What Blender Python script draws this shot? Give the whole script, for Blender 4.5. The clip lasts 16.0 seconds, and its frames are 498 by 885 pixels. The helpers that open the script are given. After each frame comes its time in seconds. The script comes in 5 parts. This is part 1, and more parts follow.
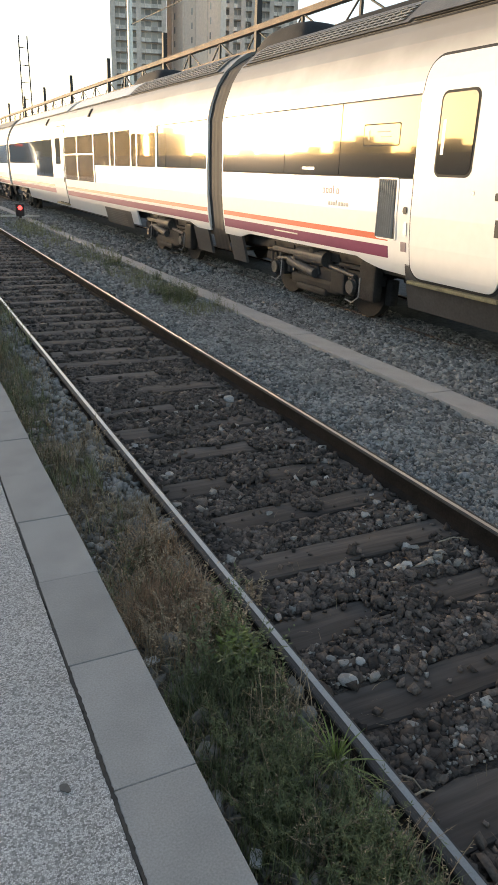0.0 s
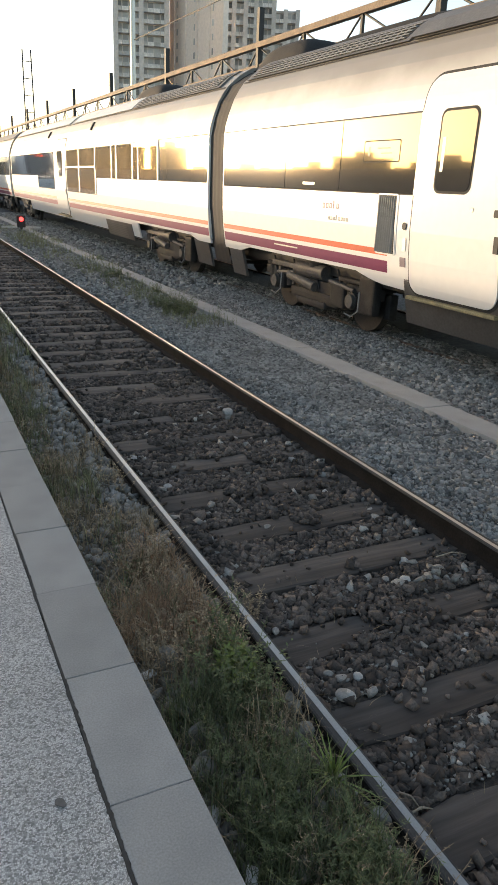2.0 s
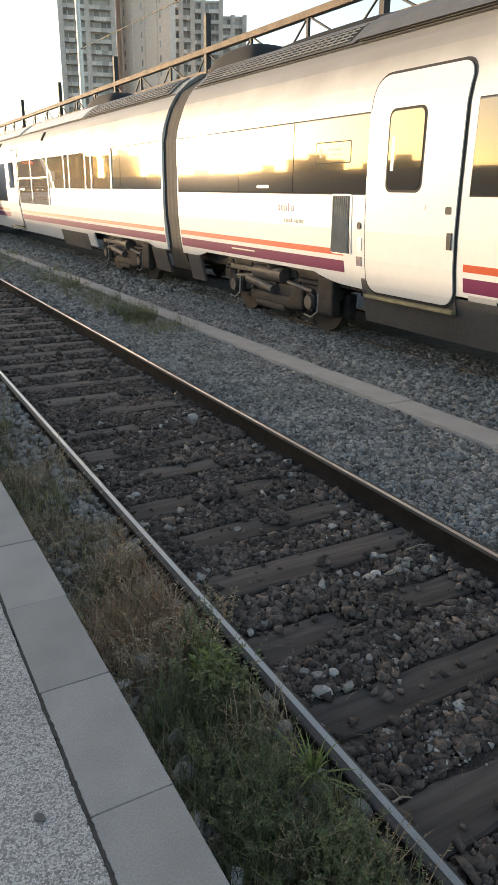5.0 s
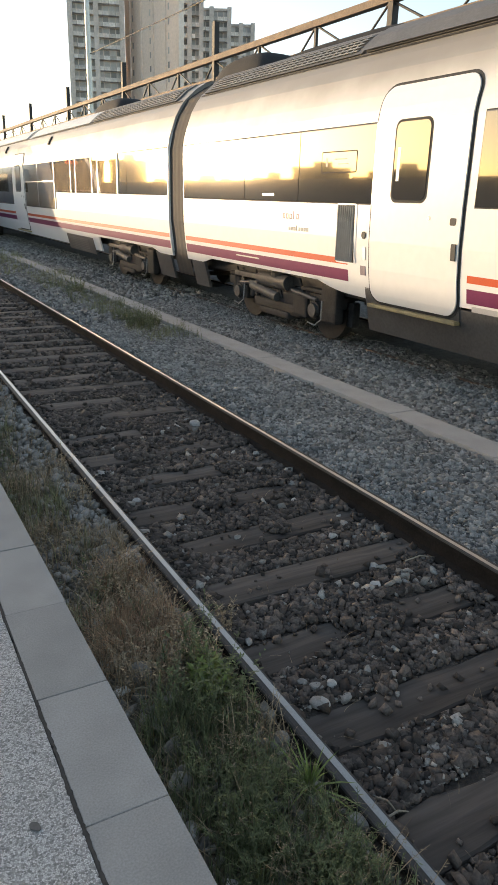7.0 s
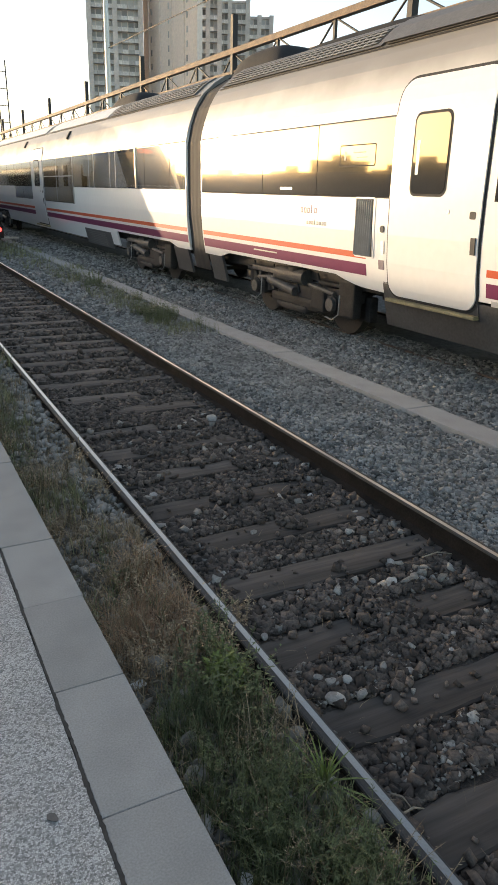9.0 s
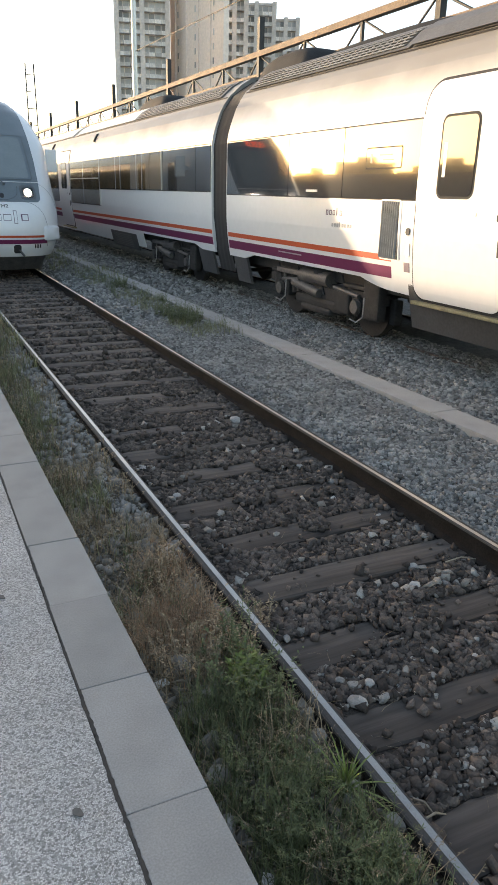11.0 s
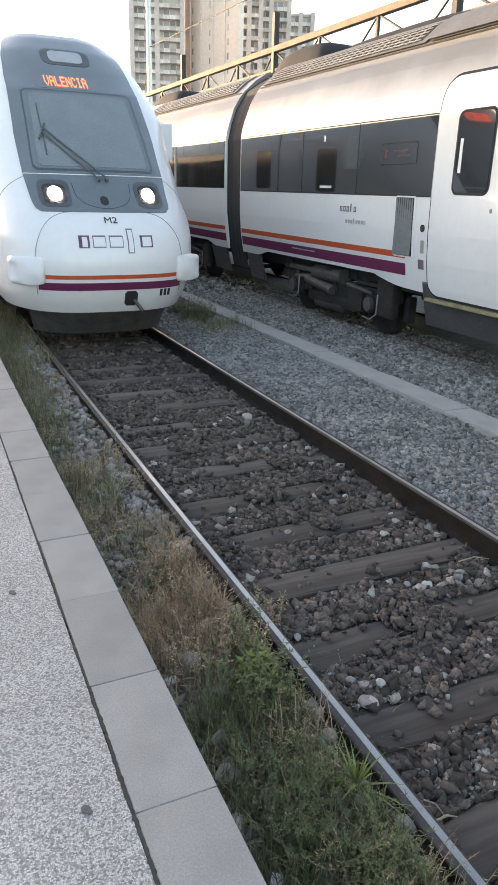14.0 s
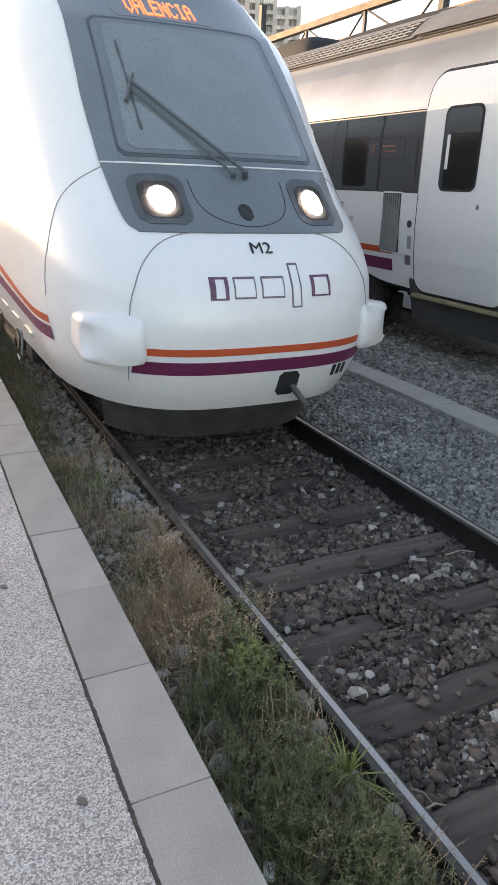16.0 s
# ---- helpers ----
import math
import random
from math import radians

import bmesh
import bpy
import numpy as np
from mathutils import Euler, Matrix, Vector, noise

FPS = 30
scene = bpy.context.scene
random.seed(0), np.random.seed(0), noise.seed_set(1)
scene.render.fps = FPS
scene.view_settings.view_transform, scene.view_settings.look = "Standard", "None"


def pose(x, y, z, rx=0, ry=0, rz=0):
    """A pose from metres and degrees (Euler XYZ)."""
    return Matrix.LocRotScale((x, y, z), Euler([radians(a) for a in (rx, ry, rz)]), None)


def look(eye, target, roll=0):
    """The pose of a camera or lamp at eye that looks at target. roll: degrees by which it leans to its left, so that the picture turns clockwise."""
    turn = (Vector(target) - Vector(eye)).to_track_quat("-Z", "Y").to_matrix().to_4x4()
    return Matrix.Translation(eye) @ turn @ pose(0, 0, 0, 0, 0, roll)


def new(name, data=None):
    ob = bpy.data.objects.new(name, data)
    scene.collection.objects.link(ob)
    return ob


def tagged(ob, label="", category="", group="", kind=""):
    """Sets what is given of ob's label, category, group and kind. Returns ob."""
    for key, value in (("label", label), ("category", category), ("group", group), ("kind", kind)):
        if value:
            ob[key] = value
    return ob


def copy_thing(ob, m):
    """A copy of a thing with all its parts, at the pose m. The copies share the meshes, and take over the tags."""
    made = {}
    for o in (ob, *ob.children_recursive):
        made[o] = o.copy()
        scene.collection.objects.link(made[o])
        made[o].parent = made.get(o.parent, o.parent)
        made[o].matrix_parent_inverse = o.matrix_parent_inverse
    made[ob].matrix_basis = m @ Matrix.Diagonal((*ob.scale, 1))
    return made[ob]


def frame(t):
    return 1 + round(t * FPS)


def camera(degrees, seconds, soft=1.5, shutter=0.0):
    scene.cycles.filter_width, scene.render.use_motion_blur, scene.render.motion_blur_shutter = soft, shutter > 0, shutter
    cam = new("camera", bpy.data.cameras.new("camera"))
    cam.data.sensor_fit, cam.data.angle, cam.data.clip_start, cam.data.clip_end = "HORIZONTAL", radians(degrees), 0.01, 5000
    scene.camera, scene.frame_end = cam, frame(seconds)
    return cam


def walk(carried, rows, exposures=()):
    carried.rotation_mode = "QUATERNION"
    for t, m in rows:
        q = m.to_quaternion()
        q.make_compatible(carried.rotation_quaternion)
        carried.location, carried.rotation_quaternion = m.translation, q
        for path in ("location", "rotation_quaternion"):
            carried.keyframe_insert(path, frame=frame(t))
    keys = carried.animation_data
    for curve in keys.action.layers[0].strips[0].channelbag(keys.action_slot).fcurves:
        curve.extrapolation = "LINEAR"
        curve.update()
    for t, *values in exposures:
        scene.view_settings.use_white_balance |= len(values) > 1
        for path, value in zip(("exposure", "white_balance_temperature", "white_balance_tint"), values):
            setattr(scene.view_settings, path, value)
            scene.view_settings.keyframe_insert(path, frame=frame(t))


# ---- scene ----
PATH = [
    (0, (-1.338, 1.216, 1.989), (-0.508, 2.887, 1.27), 2.1),
    (0.5, (-1.335, 1.214, 1.996), (-0.522, 2.91, 1.316), 2.2),
    (1, (-1.337, 1.22, 1.996), (-0.507, 2.896, 1.287), 2.3),
    (1.5, (-1.342, 1.218, 1.999), (-0.502, 2.892, 1.296), 2.9),
    (2, (-1.346, 1.217, 1.994), (-0.506, 2.897, 1.308), 2.7),
    (2.5, (-1.345, 1.202, 1.998), (-0.491, 2.869, 1.298), 1.2),
    (3, (-1.352, 1.196, 1.996), (-0.448, 2.847, 1.32), 0.6),
    (3.5, (-1.348, 1.204, 1.99), (-0.44, 2.855, 1.319), 0.3),
    (4, (-1.346, 1.201, 1.991), (-0.425, 2.84, 1.308), 0.8),
    (6.5, (-1.332, 1.196, 1.999), (-0.413, 2.849, 1.347), 0.9),
    (7, (-1.341, 1.201, 2.008), (-0.419, 2.85, 1.351), 1.7),
    (7.5, (-1.336, 1.204, 2.0), (-0.437, 2.865, 1.342), 1.4),
    (8, (-1.34, 1.205, 2.0), (-0.447, 2.867, 1.335), 1.4),
    (8.5, (-1.338, 1.21, 1.999), (-0.449, 2.871, 1.329), 1.5),
    (9, (-1.341, 1.203, 2.012), (-0.463, 2.869, 1.339), 1.5),
    (9.5, (-1.345, 1.205, 2.005), (-0.488, 2.881, 1.329), 1.3),
    (12, (-1.365, 1.192, 2.027), (-0.554, 2.896, 1.364), 1.7),
    (12.5, (-1.362, 1.195, 2.019), (-0.555, 2.902, 1.359), 1.7),
    (13, (-1.362, 1.2, 2.022), (-0.557, 2.905, 1.353), 1.7),
    (13.5, (-1.356, 1.207, 2.017), (-0.559, 2.913, 1.343), 1.5),
    (14, (-1.354, 1.214, 2.016), (-0.562, 2.92, 1.336), 1.6),
    (14.5, (-1.363, 1.214, 2.02), (-0.577, 2.923, 1.34), 1.8),
    (15, (-1.37, 1.211, 2.024), (-0.587, 2.92, 1.34), 1.7),
    (15.5, (-1.374, 1.207, 2.029), (-0.58, 2.911, 1.345), 2.0),
    (16, (-1.385, 1.208, 2.023), (-0.557, 2.892, 1.329), 2.1),
]
cam = camera(39.1, 16.0, soft=1.6)
EXPOSURES = [(0.0, 2.2, 7850, 15), (8.5, 2.18, 7850, 15), (9.7, 2.28, 7850, 15), (11.8, 2.8, 7950, 18), (13.0, 3.03, 8100, 19), (14.5, 3.2, 8350, 22), (16.0, 3.05, 8550, 24)]
walk(cam, [(t, look(eye, target, roll)) for t, eye, target, roll in PATH], EXPOSURES)

# ---- world and sun ----
SUN_EL, SUN_AZ = 3.6, -25.5          # degrees above the horizon, degrees from +y towards +x
world = bpy.data.worlds.new("evening_sky")
scene.world = world
world.use_nodes = True
wn = world.node_tree
sky = wn.nodes.new("ShaderNodeTexSky")
sky.sky_type = "NISHITA"
sky.sun_disc = False
sky.sun_elevation = radians(SUN_EL)
sky.sun_rotation = radians(SUN_AZ)
sky.air_density, sky.dust_density, sky.ozone_density = 0.65, 0.8, 1.0
wn.links.new(sky.outputs[0], wn.nodes["Background"].inputs[0])
wn.nodes["Background"].inputs[1].default_value = 0.15
sun = new("sun", bpy.data.lights.new("sun", "SUN"))
sun.data.energy, sun.data.angle, sun.data.color = 1.3, radians(0.6), (1.0, 0.85, 0.64)
az, el = radians(SUN_AZ), radians(SUN_EL)
SUN_DIR = Vector((math.sin(az) * math.cos(el), math.cos(az) * math.cos(el), math.sin(el)))
sun.matrix_world = Matrix.Translation((-20, 30, 30)) @ SUN_DIR.to_track_quat("Z", "Y").to_matrix().to_4x4()


# ---- materials ----
def mat(name, colour, rough=0.6, metal=0.0, var=0.25, scale=6.0, fine=60.0, bump=0.1, tint=None, spec=0.5, coat=0.0, rand=0.0, island=False, dist=0.004, stretch=None):
    """A surface with stains at one scale, grain at another and a fine relief. rand: difference from piece to piece."""
    m = bpy.data.materials.new(name)
    m.use_nodes = True
    t = m.node_tree
    b = t.nodes["Principled BSDF"]
    geo = t.nodes.new("ShaderNodeTexCoord")
    big = t.nodes.new("ShaderNodeTexNoise")
    big.inputs["Scale"].default_value, big.inputs["Detail"].default_value = scale, 5
    small = t.nodes.new("ShaderNodeTexNoise")
    small.inputs["Scale"].default_value, small.inputs["Detail"].default_value = fine, 3
    where = geo.outputs["Object"]
    if stretch:
        place = t.nodes.new("ShaderNodeMapping")
        place.inputs["Scale"].default_value = stretch
        t.links.new(where, place.inputs["Vector"])
        where = place.outputs[0]
    for n in (big, small):
        t.links.new(where, n.inputs["Vector"])
    ramp = t.nodes.new("ShaderNodeMapRange")
    ramp.inputs[1].default_value, ramp.inputs[2].default_value = 0.3, 0.7
    t.links.new(big.outputs["Fac"], ramp.inputs[0])
    mix = t.nodes.new("ShaderNodeMix")
    mix.data_type = "RGBA"
    c2 = tint or tuple(c * (1 - var) for c in colour)
    mix.inputs[6].default_value, mix.inputs[7].default_value = (*colour, 1), (*c2, 1)
    t.links.new(ramp.outputs[0], mix.inputs[0])
    grain = t.nodes.new("ShaderNodeMapRange")
    grain.inputs[1].default_value, grain.inputs[2].default_value = 0.3, 0.7
    grain.inputs[3].default_value, grain.inputs[4].default_value = 1 - var * 0.6, 1 + var * 0.6
    t.links.new(small.outputs["Fac"], grain.inputs[0])
    value = grain.outputs[0]
    if rand:
        src = t.nodes.new("ShaderNodeNewGeometry" if island else "ShaderNodeObjectInfo")
        r = t.nodes.new("ShaderNodeMapRange")
        r.inputs[3].default_value, r.inputs[4].default_value = 1 - rand, 1 + rand
        t.links.new(src.outputs["Random Per Island" if island else "Random"], r.inputs[0])
        mul = t.nodes.new("ShaderNodeMath")
        mul.operation = "MULTIPLY"
        t.links.new(value, mul.inputs[0])
        t.links.new(r.outputs[0], mul.inputs[1])
        value = mul.outputs[0]
    out = t.nodes.new("ShaderNodeVectorMath")
    out.operation = "SCALE"
    t.links.new(mix.outputs[2], out.inputs[0])
    t.links.new(value, out.inputs["Scale"])
    t.links.new(out.outputs[0], b.inputs["Base Color"])
    b.inputs["Roughness"].default_value, b.inputs["Metallic"].default_value = rough, metal
    b.inputs["Specular IOR Level"].default_value, b.inputs["Coat Weight"].default_value = spec, coat
    b.inputs["Coat Roughness"].default_value = 0.08
    if bump:
        bp = t.nodes.new("ShaderNodeBump")
        bp.inputs["Strength"].default_value, bp.inputs["Distance"].default_value = bump, dist
        t.links.new(small.outputs["Fac"], bp.inputs["Height"])
        t.links.new(bp.outputs[0], b.inputs["Normal"])
    return m


def glow(name, colour, strength):
    m = bpy.data.materials.new(name)
    m.use_nodes = True
    b = m.node_tree.nodes["Principled BSDF"]
    b.inputs["Base Color"].default_value = (*colour, 1)
    b.inputs["Emission Color"].default_value, b.inputs["Emission Strength"].default_value = (*colour, 1), strength
    return m


M = {
    "soil": mat("soil_and_grit", (0.20, 0.165, 0.125), 0.95, var=0.5, scale=1.3, fine=45, bump=0.9, dist=0.03),
    "far_ground": mat("dusty_ground", (0.30, 0.28, 0.24), 0.95, var=0.4, scale=0.1, fine=3, bump=0.3),
    "ballast": mat("grey_ballast", (0.285, 0.28, 0.262), 0.9, var=0.35, scale=2, fine=90, bump=0.4, rand=0.6, island=True),
    "ballast_old": mat("oily_ballast", (0.130, 0.104, 0.087), 0.85, var=0.5, scale=3, fine=90, bump=0.4, rand=0.7, island=True),
    "ballast_bed": mat("ballast_bed", (0.13, 0.13, 0.135), 0.95, var=0.5, scale=14, fine=28, bump=1.0, dist=0.05),
    "bed_old": mat("dirty_bed", (0.085, 0.07, 0.058), 0.95, var=0.5, scale=5, fine=40, bump=1.0, dist=0.03),
    "sleeper": mat("weathered_oak_sleeper", (0.128, 0.108, 0.094), 0.85, var=0.6, scale=5, fine=26, bump=0.6, rand=0.3, dist=0.012, stretch=(0.07, 1, 1)),
    "rail_side": mat("rusty_rail", (0.026, 0.023, 0.021), 0.95, metal=0.0, var=0.4, scale=5, fine=80, bump=0.3, spec=0.15),
    "rail_head": mat("polished_rail_head", (0.44, 0.43, 0.41), 0.34, metal=1.0, var=0.15, scale=4, fine=120, bump=0.04),
    "rail_worn": mat("worn_rail_edge", (0.075, 0.073, 0.072), 0.7, metal=0.2, var=0.3, scale=4, fine=120, bump=0.08, spec=0.3),
    "rail_dull": mat("rusted_rail_head", (0.16, 0.11, 0.085), 0.55, metal=0.5, var=0.3, scale=4, fine=120, bump=0.1),
    "slab": mat("concrete_edge_slab", (0.36, 0.348, 0.325), 0.8, var=0.22, scale=4, fine=160, bump=0.15, rand=0.07),
    "mortar": mat("worn_mortar", (0.25, 0.245, 0.235), 0.9, var=0.5, scale=14, fine=120, bump=0.3),
    "joint": mat("dark_joint_filler", (0.06, 0.055, 0.05), 0.95, var=0.3),
    "beam": mat("concrete_cable_duct", (0.40, 0.39, 0.37), 0.85, var=0.25, scale=3, fine=90, bump=0.25),
    "white": mat("white_train_paint", (0.80, 0.80, 0.79), 0.28, var=0.03, scale=0.9, fine=9, bump=0.004, coat=0.3),
    "white_dull": mat("white_roof_paint", (0.66, 0.65, 0.62), 0.4, var=0.18, scale=1.2, fine=25, bump=0.02),
    "orange": mat("orange_stripe", (0.58, 0.10, 0.042), 0.4, var=0.08, bump=0.01, spec=0.15),
    "purple": mat("purple_stripe", (0.18, 0.033, 0.09), 0.4, var=0.08, bump=0.01, spec=0.15),
    "glass": mat("tinted_train_glass", (0.030, 0.028, 0.026), 0.03, var=0.1, bump=0.0, spec=1.0, coat=0.6),
    "curtain": mat("golden_curtain", (0.42, 0.30, 0.15), 0.9, var=0.35, scale=3, fine=30, bump=0.1),
    "mask": mat("black_cab_mask", (0.155, 0.185, 0.20), 0.25, var=0.15, scale=2, bump=0.01, coat=0.3),
    # the pale blue-grey puts the sky's reflection into the glass's base colour
    "windscreen": mat("windscreen_painted_sky", (0.205, 0.24, 0.245), 0.06, var=0.2, scale=1.5, bump=0.0, spec=1.0, coat=0.6),
    "vent": mat("grey_vent_slat", (0.23, 0.23, 0.227), 0.55, metal=0.0, var=0.15, bump=0.03),
    "mask_edge": mat("dark_mask_trim", (0.085, 0.10, 0.108), 0.5, var=0.2, scale=3, fine=40, bump=0.02),
    "rubber": mat("dark_rubber", (0.03, 0.031, 0.033), 0.85, var=0.25, scale=3, fine=40, bump=0.1),
    "grey": mat("dark_grey_skirt", (0.085, 0.085, 0.088), 0.5, var=0.3, scale=2, fine=30, bump=0.05),
    "roofgrey": mat("dark_roof_fairing", (0.15, 0.147, 0.142), 0.55, var=0.3, scale=2, fine=30, bump=0.1),
    "steel": mat("dull_steel", (0.35, 0.34, 0.32), 0.45, metal=0.8, var=0.3, scale=5, fine=60, bump=0.1),
    "bogie": mat("grimy_bogie_steel", (0.036, 0.034, 0.033), 0.75, var=0.5, scale=5, fine=40, bump=0.3),
    "bogie_pale": mat("dusty_bogie_steel", (0.125, 0.122, 0.118), 0.6, metal=0.3, var=0.4, scale=5, fine=40, bump=0.2),
    "sill": mat("yellow_step_edge", (0.34, 0.29, 0.16), 0.6, var=0.4, scale=8, bump=0.1),
    "slate": mat("dark_slate_cover", (0.035, 0.036, 0.038), 0.8, var=0.3, scale=3, fine=40, bump=0.05, spec=0.2),
    "lattice": mat("pale_roof_lattice", (0.34, 0.335, 0.32), 0.6, var=0.3, scale=3, fine=40, bump=0.05),
    "twig": mat("bleached_twig", (0.40, 0.34, 0.26), 0.85, var=0.3, scale=8, fine=60, bump=0.1),
    "silver": mat("brushed_panel", (0.55, 0.55, 0.54), 0.4, metal=0.6, var=0.15, bump=0.05),
    "rust": mat("rusty_girder", (0.23, 0.165, 0.12), 0.8, var=0.35, scale=2, fine=30, bump=0.2),
    "dark": mat("dark_paint", (0.03, 0.03, 0.032), 0.7, var=0.3, bump=0.05),
    "logo": mat("grey_lettering", (0.20, 0.15, 0.19), 0.5, var=0.2, bump=0),
    "mark": mat("worn_purple_mark", (0.17, 0.075, 0.135), 0.5, var=0.45, scale=14, fine=60, bump=0),
    "logo_faint": mat("faint_lettering", (0.5, 0.5, 0.5), 0.5, var=0.1, bump=0),
    "beige": mat("beige_render", (0.88, 0.74, 0.65), 0.9, var=0.12, scale=0.1, fine=2, bump=0.1),
    "greywall": mat("grey_brick_facade", (0.70, 0.62, 0.57), 0.9, var=0.2, scale=0.15, fine=2, bump=0.1),
    "balcony": mat("pale_balcony", (0.86, 0.79, 0.74), 0.85, var=0.25, scale=0.3, fine=3, bump=0.05, rand=0.35),
    "pane": mat("far_window", (0.40, 0.38, 0.365), 0.35, var=0.2, scale=1, bump=0, rand=0.5),
    "skyline": mat("distant_facade", (0.45, 0.37, 0.28), 0.9, var=0.3, scale=0.05, fine=1, bump=0.1),
    "green": mat("weed_leaf", (0.135, 0.165, 0.065), 0.6, var=0.4, scale=6, fine=50, bump=0, rand=0.4, island=True),
    "grass": mat("grass_blade", (0.26, 0.265, 0.14), 0.7, var=0.4, scale=4, fine=50, bump=0, rand=0.45, island=True),
    "dry": mat("dry_stalk", (0.42, 0.32, 0.205), 0.8, var=0.4, scale=4, fine=50, bump=0, rand=0.45, island=True),
    "turf": mat("fine_green_grass", (0.17, 0.195, 0.09), 0.7, var=0.4, scale=4, fine=50, bump=0, rand=0.5, island=True),
    "gum": mat("trodden_gum", (0.14, 0.13, 0.12), 0.8, var=0.2, bump=0.1),
    "lime": mat("bright_leaf", (0.21, 0.28, 0.07), 0.55, var=0.3, scale=6, fine=50, bump=0, rand=0.25, island=True),
    "ballast_mid": mat("grey_stone", (0.34, 0.32, 0.285), 0.9, var=0.35, scale=3, fine=90, bump=0.4, rand=0.4, island=True),
    "stone_grey": mat("grey_pebble", (0.36, 0.34, 0.31), 0.9, var=0.3, scale=5, fine=90, bump=0.4, rand=0.35, island=True),
    "rusty_dry": mat("rusty_dead_grass", (0.50, 0.31, 0.19), 0.85, var=0.4, scale=4, fine=50, bump=0, rand=0.4, island=True),
    "stone_pale": mat("pale_stone", (0.46, 0.44, 0.41), 0.9, var=0.25, scale=8, fine=90, bump=0.4, rand=0.15),
    "seam": mat("panel_joint", (0.30, 0.30, 0.30), 0.7, var=0.2, bump=0),
    "headlight": glow("headlight_glow", (1.0, 0.97, 0.9), 14.0),
    "led": glow("led_dots", (1.0, 0.13, 0.05), 0.5),
    "red_lamp": glow("red_signal_lamp", (1.0, 0.05, 0.05), 1.2),
}


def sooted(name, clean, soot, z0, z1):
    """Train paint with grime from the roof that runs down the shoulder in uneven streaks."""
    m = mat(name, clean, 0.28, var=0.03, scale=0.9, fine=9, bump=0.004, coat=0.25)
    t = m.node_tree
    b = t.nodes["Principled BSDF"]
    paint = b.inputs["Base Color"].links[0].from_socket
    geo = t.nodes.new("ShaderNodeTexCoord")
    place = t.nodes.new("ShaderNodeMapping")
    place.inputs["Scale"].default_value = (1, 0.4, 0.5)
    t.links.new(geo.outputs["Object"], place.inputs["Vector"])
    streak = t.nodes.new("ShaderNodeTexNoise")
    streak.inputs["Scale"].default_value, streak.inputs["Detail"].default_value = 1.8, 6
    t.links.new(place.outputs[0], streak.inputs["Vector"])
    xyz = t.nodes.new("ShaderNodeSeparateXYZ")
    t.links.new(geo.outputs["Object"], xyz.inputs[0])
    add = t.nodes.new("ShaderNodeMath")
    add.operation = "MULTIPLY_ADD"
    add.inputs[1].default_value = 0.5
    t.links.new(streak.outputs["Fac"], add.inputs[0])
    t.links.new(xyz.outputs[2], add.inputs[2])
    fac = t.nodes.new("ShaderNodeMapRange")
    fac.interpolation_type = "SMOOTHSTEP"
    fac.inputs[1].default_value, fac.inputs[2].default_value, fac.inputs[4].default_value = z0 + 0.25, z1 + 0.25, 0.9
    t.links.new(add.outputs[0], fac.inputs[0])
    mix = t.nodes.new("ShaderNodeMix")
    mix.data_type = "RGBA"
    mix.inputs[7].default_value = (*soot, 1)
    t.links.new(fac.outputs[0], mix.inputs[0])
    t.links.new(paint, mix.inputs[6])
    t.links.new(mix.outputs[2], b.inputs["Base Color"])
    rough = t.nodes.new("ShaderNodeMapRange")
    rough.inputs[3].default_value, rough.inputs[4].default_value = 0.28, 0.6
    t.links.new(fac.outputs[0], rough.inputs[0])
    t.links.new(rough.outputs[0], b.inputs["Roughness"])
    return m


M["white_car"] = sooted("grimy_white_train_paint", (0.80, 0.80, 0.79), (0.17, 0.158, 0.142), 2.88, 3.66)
M["red_dots"] = glow("red_display_dots", (0.40, 0.03, 0.05), 0.02)
M["red_dots"].node_tree.nodes["Principled BSDF"].inputs["Base Color"].default_value = (0.02, 0.0, 0.0, 1)


